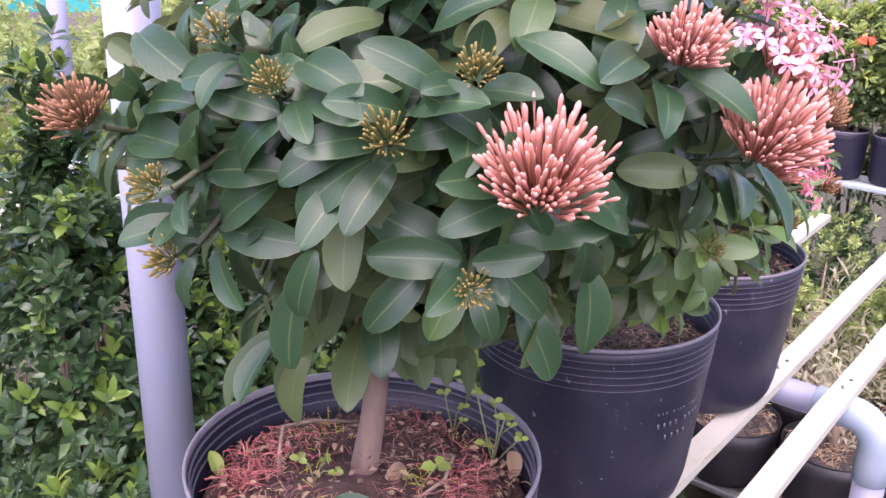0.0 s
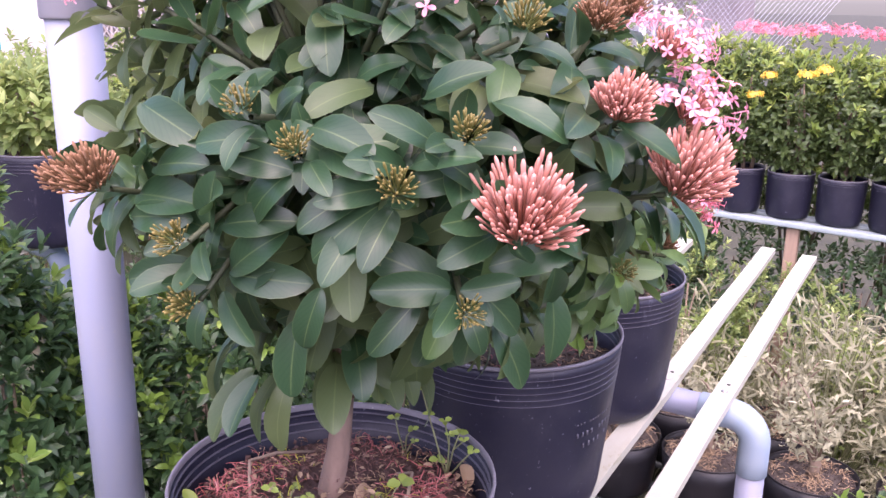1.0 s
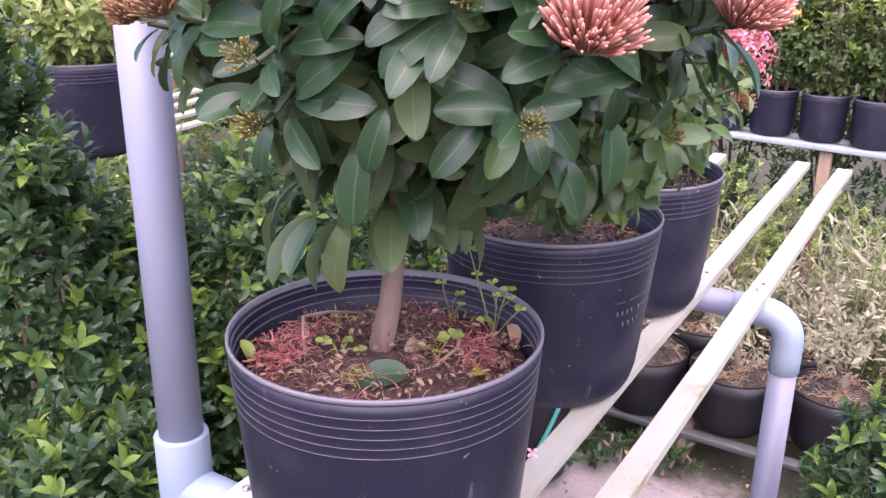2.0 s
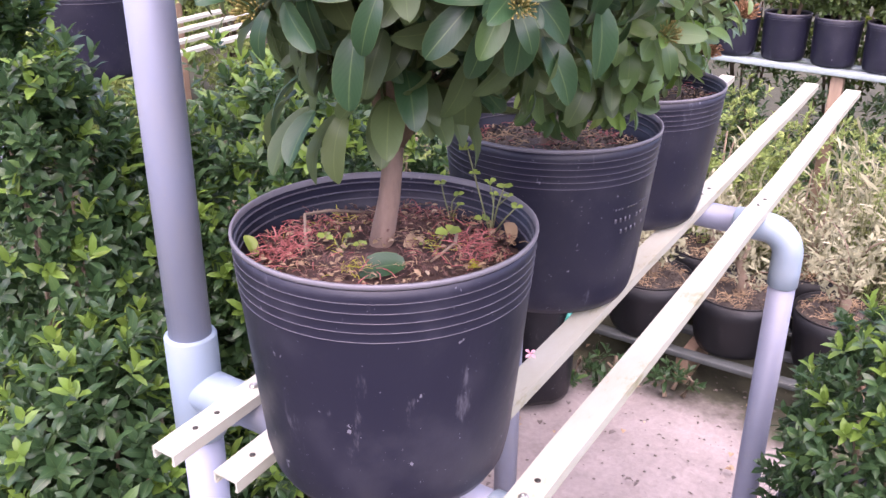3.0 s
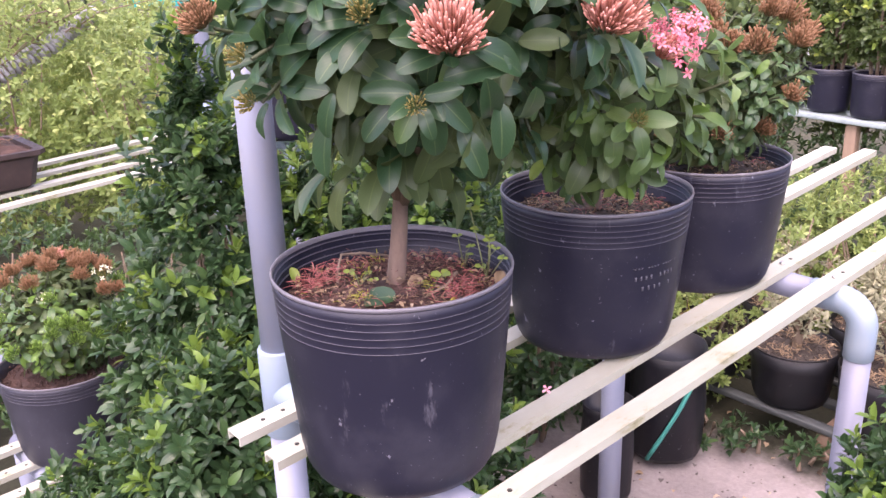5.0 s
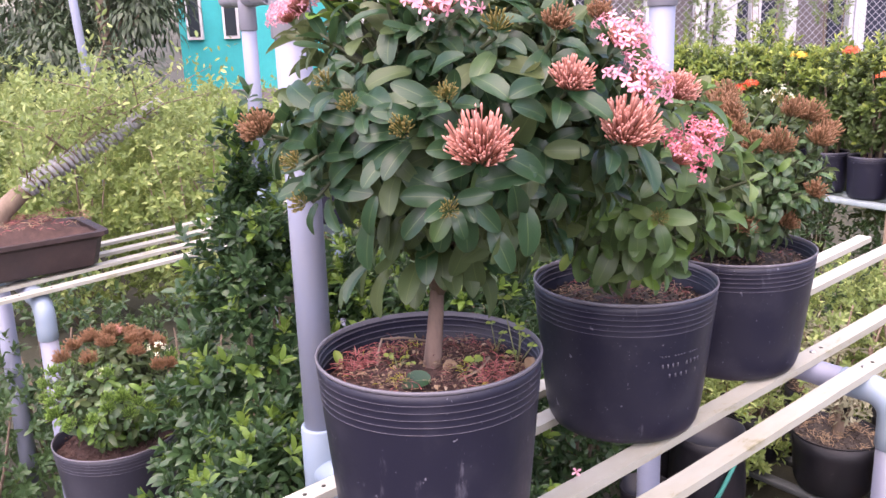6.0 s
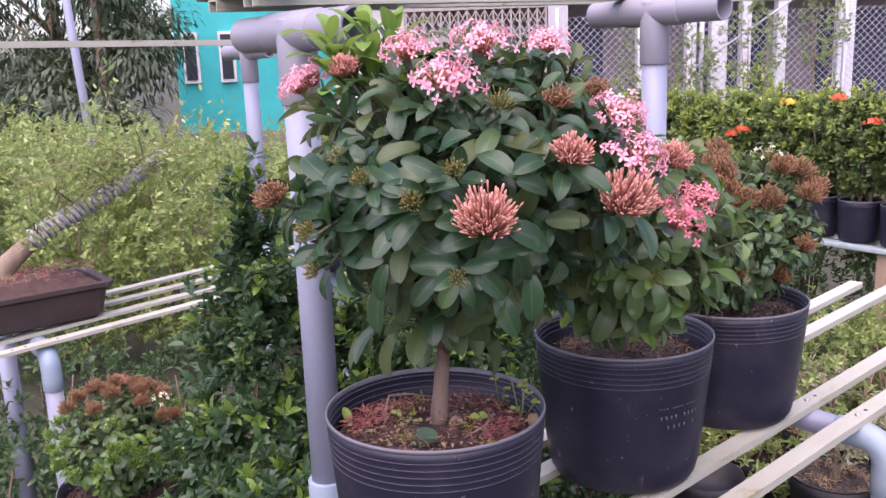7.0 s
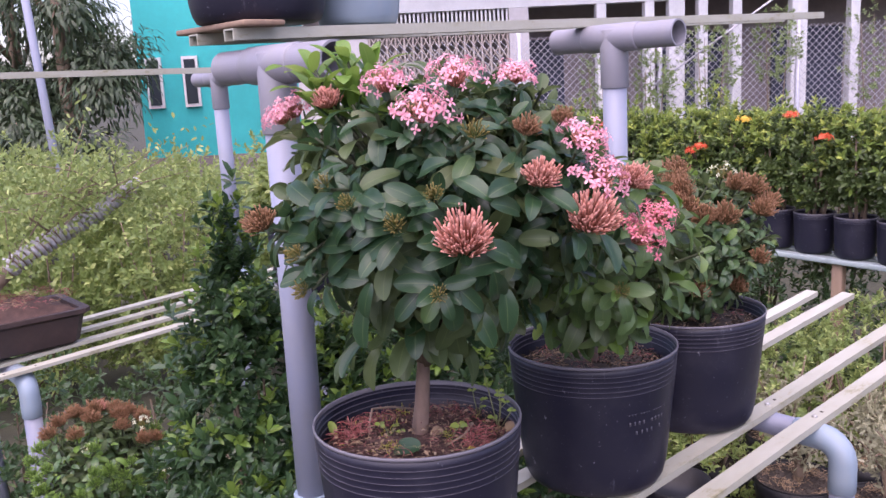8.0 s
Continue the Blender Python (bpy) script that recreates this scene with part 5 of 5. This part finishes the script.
for i in range(bars + 1):
    u = -0.30 + 1.70 * i / bars
    far_block("upright_bar", (u - 0.012, 11.0, 0.0), (u + 0.012, 11.02, 2.22), LATTICE, grille)
bm = bmesh.new()
for i in range(bars):
    u0, u1 = -0.30 + 1.70 * i / bars, -0.30 + 1.70 * (i + 1) / bars
    for j in range(12):
        z0, z1 = 0.18 * j + 0.05, 0.18 * (j + 1) + 0.05
        ring_tube(bm, [far(u0, 11.01, z0), far(u1, 11.01, z1)], [0.010, 0.010], 4, False)
        ring_tube(bm, [far(u1, 11.01, z0), far(u0, 11.01, z1)], [0.010, 0.010], 4, False)
part("lattice", bm, LATTICE, grille)["kind"] = "stuff"
far_block("rail_bar", (-0.32, 10.99, 2.22), (1.42, 11.03, 2.27), LATTICE, grille)
vent = thing("transom_vent", far(0.55, 11, 2.3), "white slatted vent above the grille", "vent")
for i in range(42):
    u = -0.72 + 2.12 * i / 41
    far_block("slat", (u - 0.012, 11.0, 2.275), (u + 0.012, 11.02, 2.455), WHITE_PAINT, vent)

# teal house
teal = thing("teal_house", far(-2.6, 12, 0), "bright teal painted house wall with narrow windows", "house")
far_block("wall", (-3.40, 12.0, 0.0), (-1.22, 12.2, 4.2), TEAL, teal, "teal painted wall")
far_block("plinth", (-3.42, 11.97, 0.0), (-1.20, 11.997, 0.80), SHADE_WALL, teal, "dim plinth")
for u in (-3.27, -2.79):
    w = far_block("window", (u - 0.02, 11.95, 1.46), (u + 0.19, 11.997, 2.12), WHITE_PAINT, teal, "narrow white-framed window")
    far_block("pane", (u + 0.012, 11.94, 1.50), (u + 0.158, 11.947, 2.08), GLASS, w)

# chain-link fence with vines
fence = thing("chain_link_fence", far(4.0, 10.0, 0), "grey chain-link fence overgrown with vines", "fence")
bm = bmesh.new()
for i in range(100):
    u = 0.2 + 0.08 * i
    for s in (-1, 1):
        a, b = far(u, 10.0 + 0.004 * s, 0.7), far(u + s * 1.35, 10.0 + 0.004 * s, 2.05)
        ring_tube(bm, [a, b], [0.0034, 0.0034], 3, False)
part("wire_mesh", bm, GALV, fence)["kind"] = "stuff"
for u in (1.4, 3.0, 4.6, 6.2):
    part("fence_post", ring_tube(bmesh.new(), [far(u, 10.02, 0), far(u, 10.02, 2.15)], [0.03, 0.03], 10), GALV, fence)
part("fence_stay", ring_tube(bmesh.new(), [far(2.9, 9.95, 1.45), far(4.9, 9.95, 2.75)], [0.012, 0.012], 6), GALV, fence)
rng = random.Random(41)
for u, z, w, hgt in ((2.30, 1.55, 0.40, 0.50), (2.9, 1.5, 0.35, 0.40), (3.55, 1.75, 0.5, 0.45), (4.3, 1.85, 0.4, 0.45), (5.5, 1.75, 0.60, 0.65), (6.4, 1.85, 0.55, 0.65)):
    p = far(u, 9.93, z)
    shrub("vine", "sparse green vine climbing on the fence", (p.x, p.y, p.z), (w * 0.8, w * 0.5, hgt), 1300, 0.045, LEAF_VINE, rng, 0, group="fence vines", stems=3, category="vine", root_z=0.3)


def tree(name, label, u, f, height, crown, count, rng, leaf=0.12):
    base = far(u, f, 0)
    t = thing(name, base, label, "tree", "dark garden trees")
    top = base + Vector((0.1, 0.05, height))
    part("trunk", ring_tube(bmesh.new(), [base, base.lerp(top, 0.35) + Vector((0.05, 0.03, 0)), base.lerp(top, 0.7), top], [0.11, 0.085, 0.06, 0.02], 12), BARK, t)
    shapes = [small_leaf(leaf * s, leaf * w, 0.2, k) for s, w, k in ((1.0, 0.30, 0.8), (1.25, 0.28, 1.0), (0.8, 0.34, 0.5))]
    frames = []
    for i in range(14):
        a = 2.4 * i
        hz = height * rng.uniform(0.27, 0.95)
        e = base + Vector((crown * rng.uniform(0.5, 1.0) * math.cos(a), crown * rng.uniform(0.5, 1.0) * math.sin(a), hz))
        s = base.lerp(top, max(0.2, hz / height - 0.2))
        part("limb", ring_tube(bmesh.new(), [s, s.lerp(e, 0.5) + Vector((0, 0, 0.12)), e], [0.035, 0.025, 0.01], 7), BARK, t)
        for _ in range(count // 14):
            d = on_ball(rng)
            p = e + Vector((d.x * 0.55, d.y * 0.55, d.z * 0.42)) * rng.uniform(0.2, 1.0)
            g = (d + Vector((0, 0, -0.9)) + 0.6 * on_ball(rng))
            frames.append(np.array(set_frame(p, g, d + Vector((0, 0, 0.6)), rng.uniform(0.7, 1.2))))
    link("crown", many("crown", shapes, frames), LEAF_TREE, t)["kind"] = "stuff"
    return t


rng = random.Random(42)
tree("tree", "dark broad-leaved tree with hanging leaves before the teal house", -3.55, 9.6, 3.6, 0.78, 8200, rng)
tree("tree", "dark leafy tree with sky showing through its crown", -4.35, 10.4, 3.8, 0.95, 6000, rng)
tree("tree", "large dark tree at the garden's edge", -5.6, 10.8, 4.2, 1.2, 5000, rng)

# olive bushes behind the second bench
bush_group = "olive-green bushes"
for u, f, z, rx, rz, cnt in ((-2.75, 4.6, 0.85, 0.55, 0.85, 7000), (-2.05, 4.8, 0.75, 0.55, 0.72, 7000), (-1.35, 4.9, 0.70, 0.55, 0.66, 7000), (-0.6, 5.2, 0.7, 0.55, 0.66, 5000), (-3.6, 4.6, 0.9, 0.6, 0.9, 6000), (-2.6, 6.0, 0.68, 0.7, 0.62, 5000), (-1.6, 6.4, 0.62, 0.7, 0.56, 5000), (-0.5, 6.6, 0.62, 0.7, 0.56, 4000), (-3.9, 6.2, 0.9, 0.8, 0.85, 5000), (0.5, 6.4, 0.7, 0.7, 0.7, 3000)):
    far_shrub(u, f, z, (rx, rx, rz), int(cnt * 1.5), 0.042 if f < 5.5 else 0.055, LEAF_OLIVE, rng, "airy olive-green bush with small leaves", group=bush_group, upward=0.5)
for u, f, z in ((-2.4, 8.0, 0.7), (-1.2, 8.4, 0.7), (0.2, 8.6, 0.7), (-3.8, 8.2, 0.8), (1.6, 8.8, 0.7), (3.2, 8.6, 0.7), (-4.8, 8.4, 0.9), (-5.7, 8.8, 0.95)):
    far_shrub(u, f, z, (0.8, 0.8, 0.50), 3500, 0.06, LEAF_OLIVE, rng, "far green garden bush", group=bush_group, upward=0.8)

# second and third rows of shrubs behind the far bench
for i in range(16):
    x = 1.4 - 0.42 * i
    shrub("garden_shrub", "yellow-green shrub in a dense row", (x, 4.32 + rng.uniform(-0.08, 0.08), 1.02 + rng.uniform(-0.04, 0.04)), (0.30, 0.28, 0.46), 3000, 0.040, LEAF_BOX_SHADED, rng, 0, group="back row of shrubs", root_z=0.3, tips=LEAF_BOX, share=0.62)


for i in range(9):
    shrub("garden_shrub", "dim low shrub growing under the far bench", (1.3 - 0.42 * i, 3.95 + rng.uniform(-0.1, 0.1), 0.38), (0.32, 0.30, 0.38), 2200, 0.04, LEAF_SMALL, rng, 0, group="low shrubs under the far bench", upward=0.7)
for x, y in ((-0.2, 3.3), (0.25, 3.32), (0.7, 3.3), (1.1, 3.35), (-1.35, 3.45), (-1.8, 3.45), (0.75, 2.35), (1.15, 2.8)):
    shrub("garden_shrub", "low green ground shrub with tiny leaves", (x, y, 0.27), (0.30, 0.28, 0.28), 2600, 0.028, LEAF_OLIVE, rng, 0, group="low ground shrubs", upward=0.8)


# flower heads on the far shrubs
def flower_spot(name, label, at, radius, petal, rng, count=26):
    t = thing(name, at, label, "flower")
    frames = []
    for _ in range(count):
        d = on_ball(rng)
        d.z = abs(d.z)
        frames.append(np.array(set_frame(Vector(at) + Vector((d.x, d.y, d.z * 0.6)) * radius * rng.uniform(0.5, 1.0), d + 0.4 * on_ball(rng), (0.2, 0.1, 1), rng.uniform(0.9, 1.5))))
    link("bloom", many("bloom", [FLORET], frames), petal, t)["kind"] = "stuff"


for x, z, m, w in ((-0.60, 1.37, YELLOW, "yellow"), (-0.55, 1.385, YELLOW, "yellow"), (-0.766, 1.29, YELLOW, "yellow"), (-0.725, 1.36, YELLOW, "yellow"), (-0.943, 1.33, RED, "red"), (-1.88, 1.28, RED, "red"), (-1.83, 1.30, RED, "red"), (-1.257, 1.35, RED, "red"), (-1.40, 1.44, RED, "red"), (-2.35, 1.40, RED, "red"), (-1.62, 1.42, YELLOW, "yellow")):
    flower_spot("flower_cluster", "%s flower cluster on a far shrub" % w, (x, 3.52, z - 0.01), 0.036, m, rng, 26)
for i in range(9):
    flower_spot("flower_cluster", "rosy pink flower cluster in the back row", (-0.95 + 0.10 * i, 4.14 + rng.uniform(-0.05, 0.05), 1.47 + rng.uniform(-0.02, 0.02)), 0.085, ROSE, rng, 60)


# ---- small things on and round the benches ----
LEAFLET = mesh_from("leaflet", *small_leaf(0.013, 0.0105, 0.3, 0.4))


def trefoil(t, at, rng, size, tilt=(0.3, -0.4, 0.8)):
    """Three rounded leaflets round the tip of a stalk."""
    turn = rng.uniform(0, 2.1)
    for q in range(3):
        a = turn + 2.1 * q + rng.uniform(-0.25, 0.25)
        ob = link("leaflet", LEAFLET, LEAF_WEED, t)
        ob.matrix_basis = ob.matrix_basis @ set_frame(at, (math.cos(a), math.sin(a), rng.uniform(0.0, 0.35)), tilt, size * rng.uniform(0.8, 1.1))


def weed(at, label, tips, rng):
    """A thin-stalked weed; each tip is a place and the size of its trefoil."""
    t = thing("weed", at, label, "weed", "small weeds in the pot")
    a = Vector(at)
    for x, y, z, size in tips:
        e = Vector((x, y, z))
        m = a.lerp(e, 0.5) + Vector((rng.uniform(-0.004, 0.004), rng.uniform(-0.004, 0.004), 0.006))
        part("stem", ring_tube(bmesh.new(), [a, m, e], [0.0010, 0.0009, 0.0007], 5), STEM, t)
        trefoil(t, e, rng, size)
        if z - a.z > 0.05:
            side = m.lerp(e, 0.3) + Vector((rng.uniform(-0.010, 0.010), rng.uniform(-0.010, 0.010), 0.004))
            part("stem", ring_tube(bmesh.new(), [m, side], [0.0007, 0.0006], 5), STEM, t)
            trefoil(t, side, rng, 0.55)
    return t


rng = random.Random(51)
weed((-0.500, 0.885, 1.124), "spindly pale-green weed with rounded leaflets", ((-0.535, 0.890, 1.217, 1.15), (-0.475, 0.866, 1.192, 0.75), (-0.470, 0.885, 1.165, 0.7), (-0.512, 0.900, 1.180, 0.65), (-0.512, 0.888, 1.142, 0.8)), rng)
weed((-0.565, 0.905, 1.122), "small pale-green weed by the pot's wall", ((-0.578, 0.906, 1.164, 0.7), (-0.560, 0.912, 1.152, 0.6), (-0.550, 0.900, 1.146, 0.5)), rng)
weed((-0.520, 0.806, 1.128), "yellow-green seedling among fallen petals", ((-0.512, 0.818, 1.150, 1.2), (-0.532, 0.800, 1.138, 0.6)), rng)
weed((-0.600, 0.752, 1.128), "yellow-green seedling among fallen petals", ((-0.620, 0.752, 1.142, 0.8), (-0.585, 0.765, 1.138, 0.7), (-0.604, 0.770, 1.140, 0.7)), rng)
fallen = link("fallen_leaf", mesh_from("fallen_leaf", *leaf_shape(0.058, 0.034, 0.25, 0.5, 0.42, 7, 0.04)), LEAF)
fallen.matrix_basis = set_frame((-0.512, 0.742, 1.142), (-0.83, -0.40, -0.08), (0.25, -0.65, 1), 0.88)
tagged(fallen, "fallen dark green leaf lying on the soil", "leaf")

# dead and yellowing bits on the soil of the first pot and on the rail
for _name, _label, _mat, _at, _along, _face, _size in (
    ("fallen_leaf", "pale yellow-green withered leaf against the pot's wall", LEAF_WEED, (-0.672, 0.702, 1.126), (-0.15, -0.10, 0.9), (0.8, -0.3, 0.2), 0.44),
    ("fallen_leaf", "curled brown dead leaf on the soil by the weed", LEAF_DEAD, (-0.470, 0.878, 1.128), (-0.2, 0.25, 0.5), (0.6, -0.6, 0.4), 0.50),
    ("fallen_leaf", "crumpled tan dead leaf among fallen petals", LEAF_DEAD, (-0.548, 0.790, 1.134), (0.2, 0.6, 0.3), (0.5, -0.6, 0.5), 0.48),
    ("fallen_leaf", "yellowed leaf scrap among fallen petals", LEAF_YELLOW, (-0.470, 0.790, 1.130), (0.3, 0.8, 0.25), (0.2, -0.4, 0.9), 0.42),
):
    _ob = link(_name, mesh_from(_name, *leaf_shape(0.058, 0.030, 0.5, 1.1, 0.45, 7, 0.10)), _mat)
    _ob.matrix_basis = set_frame(_at, _along, _face, _size)
    tagged(_ob, _label, "leaf", "fallen leaves in the pot")


def root_loop(points, label):
    t = thing("dry_stalk", points[0], label, "stalk", "dry stalks on the soil")
    part("stalk", ring_tube(bmesh.new(), points, [0.0022] + [0.0019] * (len(points) - 2) + [0.0012], 7), BARK, t)


root_loop([(-0.631, 0.736, 1.118), (-0.648, 0.752, 1.140), (-0.662, 0.768, 1.152), (-0.655, 0.800, 1.148), (-0.632, 0.846, 1.136)], "bent dry woody stalk lying over the soil")
root_loop([(-0.545, 0.860, 1.128), (-0.520, 0.850, 1.142), (-0.505, 0.820, 1.138), (-0.515, 0.790, 1.126)], "thin curved dry stalk on the soil")
_ob = link("fallen_floret", FLORET_MESH, None)
_ob.material_slots[0].link = "OBJECT"
_ob.material_slots[0].material = PINK
_ob.matrix_basis = set_frame((-0.510, 1.017, 0.909), (0.3, -0.4, 0.9), (1, 0, 0), 1.0)
tagged(_ob, "fallen pink floret lying on the white rail", "flower")

# a yellow sprig in a low pot behind the bench
shrub("leafy_sprig", "small sprig of bright yellow variegated leaves", (-1.165, 2.565, 0.325), (0.055, 0.055, 0.050), 60, 0.040, LEAF_YELLOW, random.Random(63), 0, stems=3, upward=0.9, category="plant", root_z=0.284)

# embossed dots on the second pot, too worn to read
pot_marks = []
for row, (z, cnt, step) in enumerate(((0.163, 15, 0.0060), (0.146, 9, 0.0095), (0.128, 7, 0.0115))):
    for i in range(cnt):
        if (i * 7 + row * 3) % 5 == 1:
            continue
        t = radians(-8) + (i - cnt / 2) * step / 0.147
        r = 0.128 + 0.026 * (z / 0.255) ** 0.85
        bm = bmesh.new()
        c = Vector((-0.600 + r * math.cos(t), 1.230 + r * math.sin(t), 0.908 + z))
        d = Vector((math.cos(t), math.sin(t), 0))
        side = Vector((-d.y, d.x, 0))
        w, hh = (0.0011, 0.0011) if row == 0 else (0.0014, 0.0032)
        vs = [bm.verts.new(c + side * a * w + Vector((0, 0, b * hh)) + d * k) for k in (0.0, 0.0010) for a, b in ((-1, -1), (1, -1), (1, 1), (-1, 1))]
        for f in ((0, 1, 2, 3), (4, 7, 6, 5), (0, 4, 5, 1), (1, 5, 6, 2), (2, 6, 7, 3), (3, 7, 4, 0)):
            bm.faces.new([vs[q] for q in f])
        part("embossed_mark", bm, RIDGE, pot_b)

# pot on the upper rails, on a short board
board = tagged(part("wooden_board", block(bmesh.new(), (-1.19, 0.755, 1.7585), (-0.93, 0.835, 1.7685), 0.003), WOOD), "short weathered board across the upper rails", "board")
nursery_pot((-1.060, 0.860, 1.770), 0.140, 0.118, 0.24, "dark grey pot standing on the upper rails", fill=0.9, sides=40, rings=3)
nursery_pot((-1.055, 1.080, 1.766), 0.095, 0.080, 0.20, "pale blue-grey plastic pot standing on the upper rails", fill=0.9, sides=40, rings=2, wall=FITTING, edge=FITTING)


# bonsai in a brown tray on the second bench
def tray(at, length, width, height, turn):
    m = Matrix.Translation(at) @ Matrix.Rotation(turn, 4, "Z")
    t = thing("bonsai_tray", at, "brown rectangular ceramic bonsai tray with flared rim", "bonsai tray")
    bm = bmesh.new()
    rings = []
    for fx, z in ((0.86, 0.0), (0.90, 0.006), (0.98, height * 0.8), (1.06, height * 0.88), (1.06, height), (0.94, height), (0.92, height * 0.8)):
        a, b, c = length / 2 * fx, width / 2 * fx, 0.02
        pts = [(-a + c, -b), (a - c, -b), (a, -b + c), (a, b - c), (a - c, b), (-a + c, b), (-a, b - c), (-a, -b + c)]
        rings.append([bm.verts.new(m @ Vector((x, y, z))) for x, y in pts])
    for r0, r1 in zip(rings, rings[1:]):
        for j in range(8):
            bm.faces.new((r0[j], r0[(j + 1) % 8], r1[(j + 1) % 8], r1[j]))
    bm.faces.new(rings[0][::-1])
    part("tray_wall", bm, BRICK_POT, t, smooth=False)
    bm = bmesh.new()
    n = 14
    g = {}
    for i in range(n + 1):
        for j in range(n + 1):
            x, y = (i / n - 0.5) * length * 0.93, (j / n - 0.5) * width * 0.92
            edge = min(1.0, 4 * min(i, n - i) / n, 4 * min(j, n - j) / n)
            g[i, j] = bm.verts.new(m @ Vector((x, y, height * 0.90 + 0.045 * edge + 0.012 * noise.noise(Vector((x * 30, y * 30, 3))))))
    for i in range(n):
        for j in range(n):
            bm.faces.new((g[i, j], g[i + 1, j], g[i + 1, j + 1], g[i, j + 1]))
    part("soil", bm, SOIL, t, "reddish crumbly soil")
    for end, seed in ((-0.25, 52), (0.0, 53), (0.25, 54)):
        litter("dry_litter", t, m @ Vector((length * end, 0, height * 0.90 + 0.036)), width * 0.42, 190, ((STRAW, 0.4, "dry scraps"), (FIBRE, 0.6, "reddish scraps")), random.Random(seed), (0.010, 0.026))
    return t


tray((-2.40, 0.66, 0.925), 0.44, 0.27, 0.105, math.pi / 2)
bonsai = thing("bonsai_tree", (-2.43, 0.66, 1.04), "leaning bonsai with a trunk wound in grey wire", "bonsai", "young bonsai trees")
spine = [Vector(p) for p in ((-2.43, 0.60, 1.03), (-2.43, 0.645, 1.10), (-2.42, 0.726, 1.165), (-2.42, 0.867, 1.235), (-2.42, 0.997, 1.288), (-2.42, 1.08, 1.335), (-2.42, 1.156, 1.38))]
part("trunk", ring_tube(bmesh.new(), spine, [0.040, 0.031, 0.025, 0.022, 0.020, 0.017, 0.010], 14), BARK, bonsai)
part("root", ring_tube(bmesh.new(), [(-2.40, 0.52, 1.035), (-2.41, 0.58, 1.06), (-2.43, 0.64, 1.10)], [0.006, 0.011, 0.014], 8), OLD_BARK, bonsai)
wire = []
for i in range(240):
    f = 1.9 + 3.95 * i / 239
    k = min(int(f), 5)
    p = spine[k].lerp(spine[k + 1], f - k)
    d = (spine[k + 1] - spine[k]).normalized()
    a = d.orthogonal().normalized()
    r = 0.0275 - 0.0028 * (f - 2.0)
    wire.append(p + (a * math.cos(i * 0.9) + d.cross(a) * math.sin(i * 0.9)) * r)
part("wire", ring_tube(bmesh.new(), wire, [0.0072] * 240, 6), WIRE, bonsai, "grey wire wound round the trunk")
frames = []
rng = random.Random(53)
for _ in range(22):
    e = spine[rng.choice((2, 3, 4, 5, 6))] + Vector((rng.uniform(-0.12, 0.16), rng.uniform(-0.22, 0.16), rng.uniform(0.0, 0.20)))
    b = spine[rng.choice((2, 3, 4, 5))]
    part("branch", ring_tube(bmesh.new(), [b, b.lerp(e, 0.5) + Vector((0, 0, 0.03)), e], [0.003, 0.0022, 0.001], 5), BARK, bonsai)
    for _ in range(95):
        p = b.lerp(e, rng.uniform(0.3, 1.1)) + 0.06 * on_ball(rng)
        frames.append(np.array(set_frame(p, on_ball(rng) + Vector((0, 0, 0.5)), on_ball(rng) + Vector((0, 0, 0.6)), rng.uniform(0.7, 1.2))))
link("foliage", many("foliage", [small_leaf(0.026, 0.012), small_leaf(0.020, 0.010)], frames), LEAF_OLIVE, bonsai)["kind"] = "stuff"

# leaning grey pole and cable among the trees
pole = thing("garden_pole", far(-2.35, 6.0, 0), "thin leaning grey pole among the bushes", "pole")
part("pole_shaft", ring_tube(bmesh.new(), [far(-2.25, 6.0, 0.0), far(-2.42, 6.0, 3.2)], [0.03, 0.026], 12), PIPE, pole)

# dark scraps on the sand
rng = random.Random(54)
for i in range(60):
    x, y = rng.uniform(-1.1, -0.35), rng.uniform(1.6, 2.55)
    sc = link("ground_scrap", mesh_from("ground_scrap", *small_leaf(0.022, 0.016, 0.6, 0.9)), LEAF_DEAD if i % 3 else GRAVEL)
    sc.matrix_basis = set_frame((x, y, 0.012), (rng.uniform(-1, 1), rng.uniform(-1, 1), 0.1), (rng.uniform(-0.3, 0.3), 0.2, 1), rng.uniform(0.5, 1.3))
    tagged(sc, "curled dead leaf scrap lying on the sand", "leaf scrap", "scraps on the sand")
lump = (np.array([(1, 0, 0), (-0.8, 0.2, 0.1), (0.1, 0.9, 0), (0, -1, 0.2), (0.1, 0, 0.5), (0, 0.1, -0.4)]), [(0, 2, 4), (2, 1, 4), (1, 3, 4), (3, 0, 4), (2, 0, 5), (1, 2, 5), (3, 1, 5), (0, 3, 5)], np.full((6, 2), 0.5))
frames = []
for _ in range(900):
    x, y = rng.uniform(-1.4, 0.1), rng.uniform(1.2, 2.75)
    frames.append(np.array(set_frame((x, y, 0.004 + 0.02 * noise.noise(Vector((x * 2.5, y * 2.5, 0))) - 0.01), (rng.uniform(-1, 1), rng.uniform(-1, 1), 0), (0, 0, 1), rng.uniform(0.0018, 0.0065))))
tagged(link("grit", many("grit", [lump], frames), GRAVEL, smooth=False), "dark grit and crumbs scattered on the sand", "grit", kind="stuff")
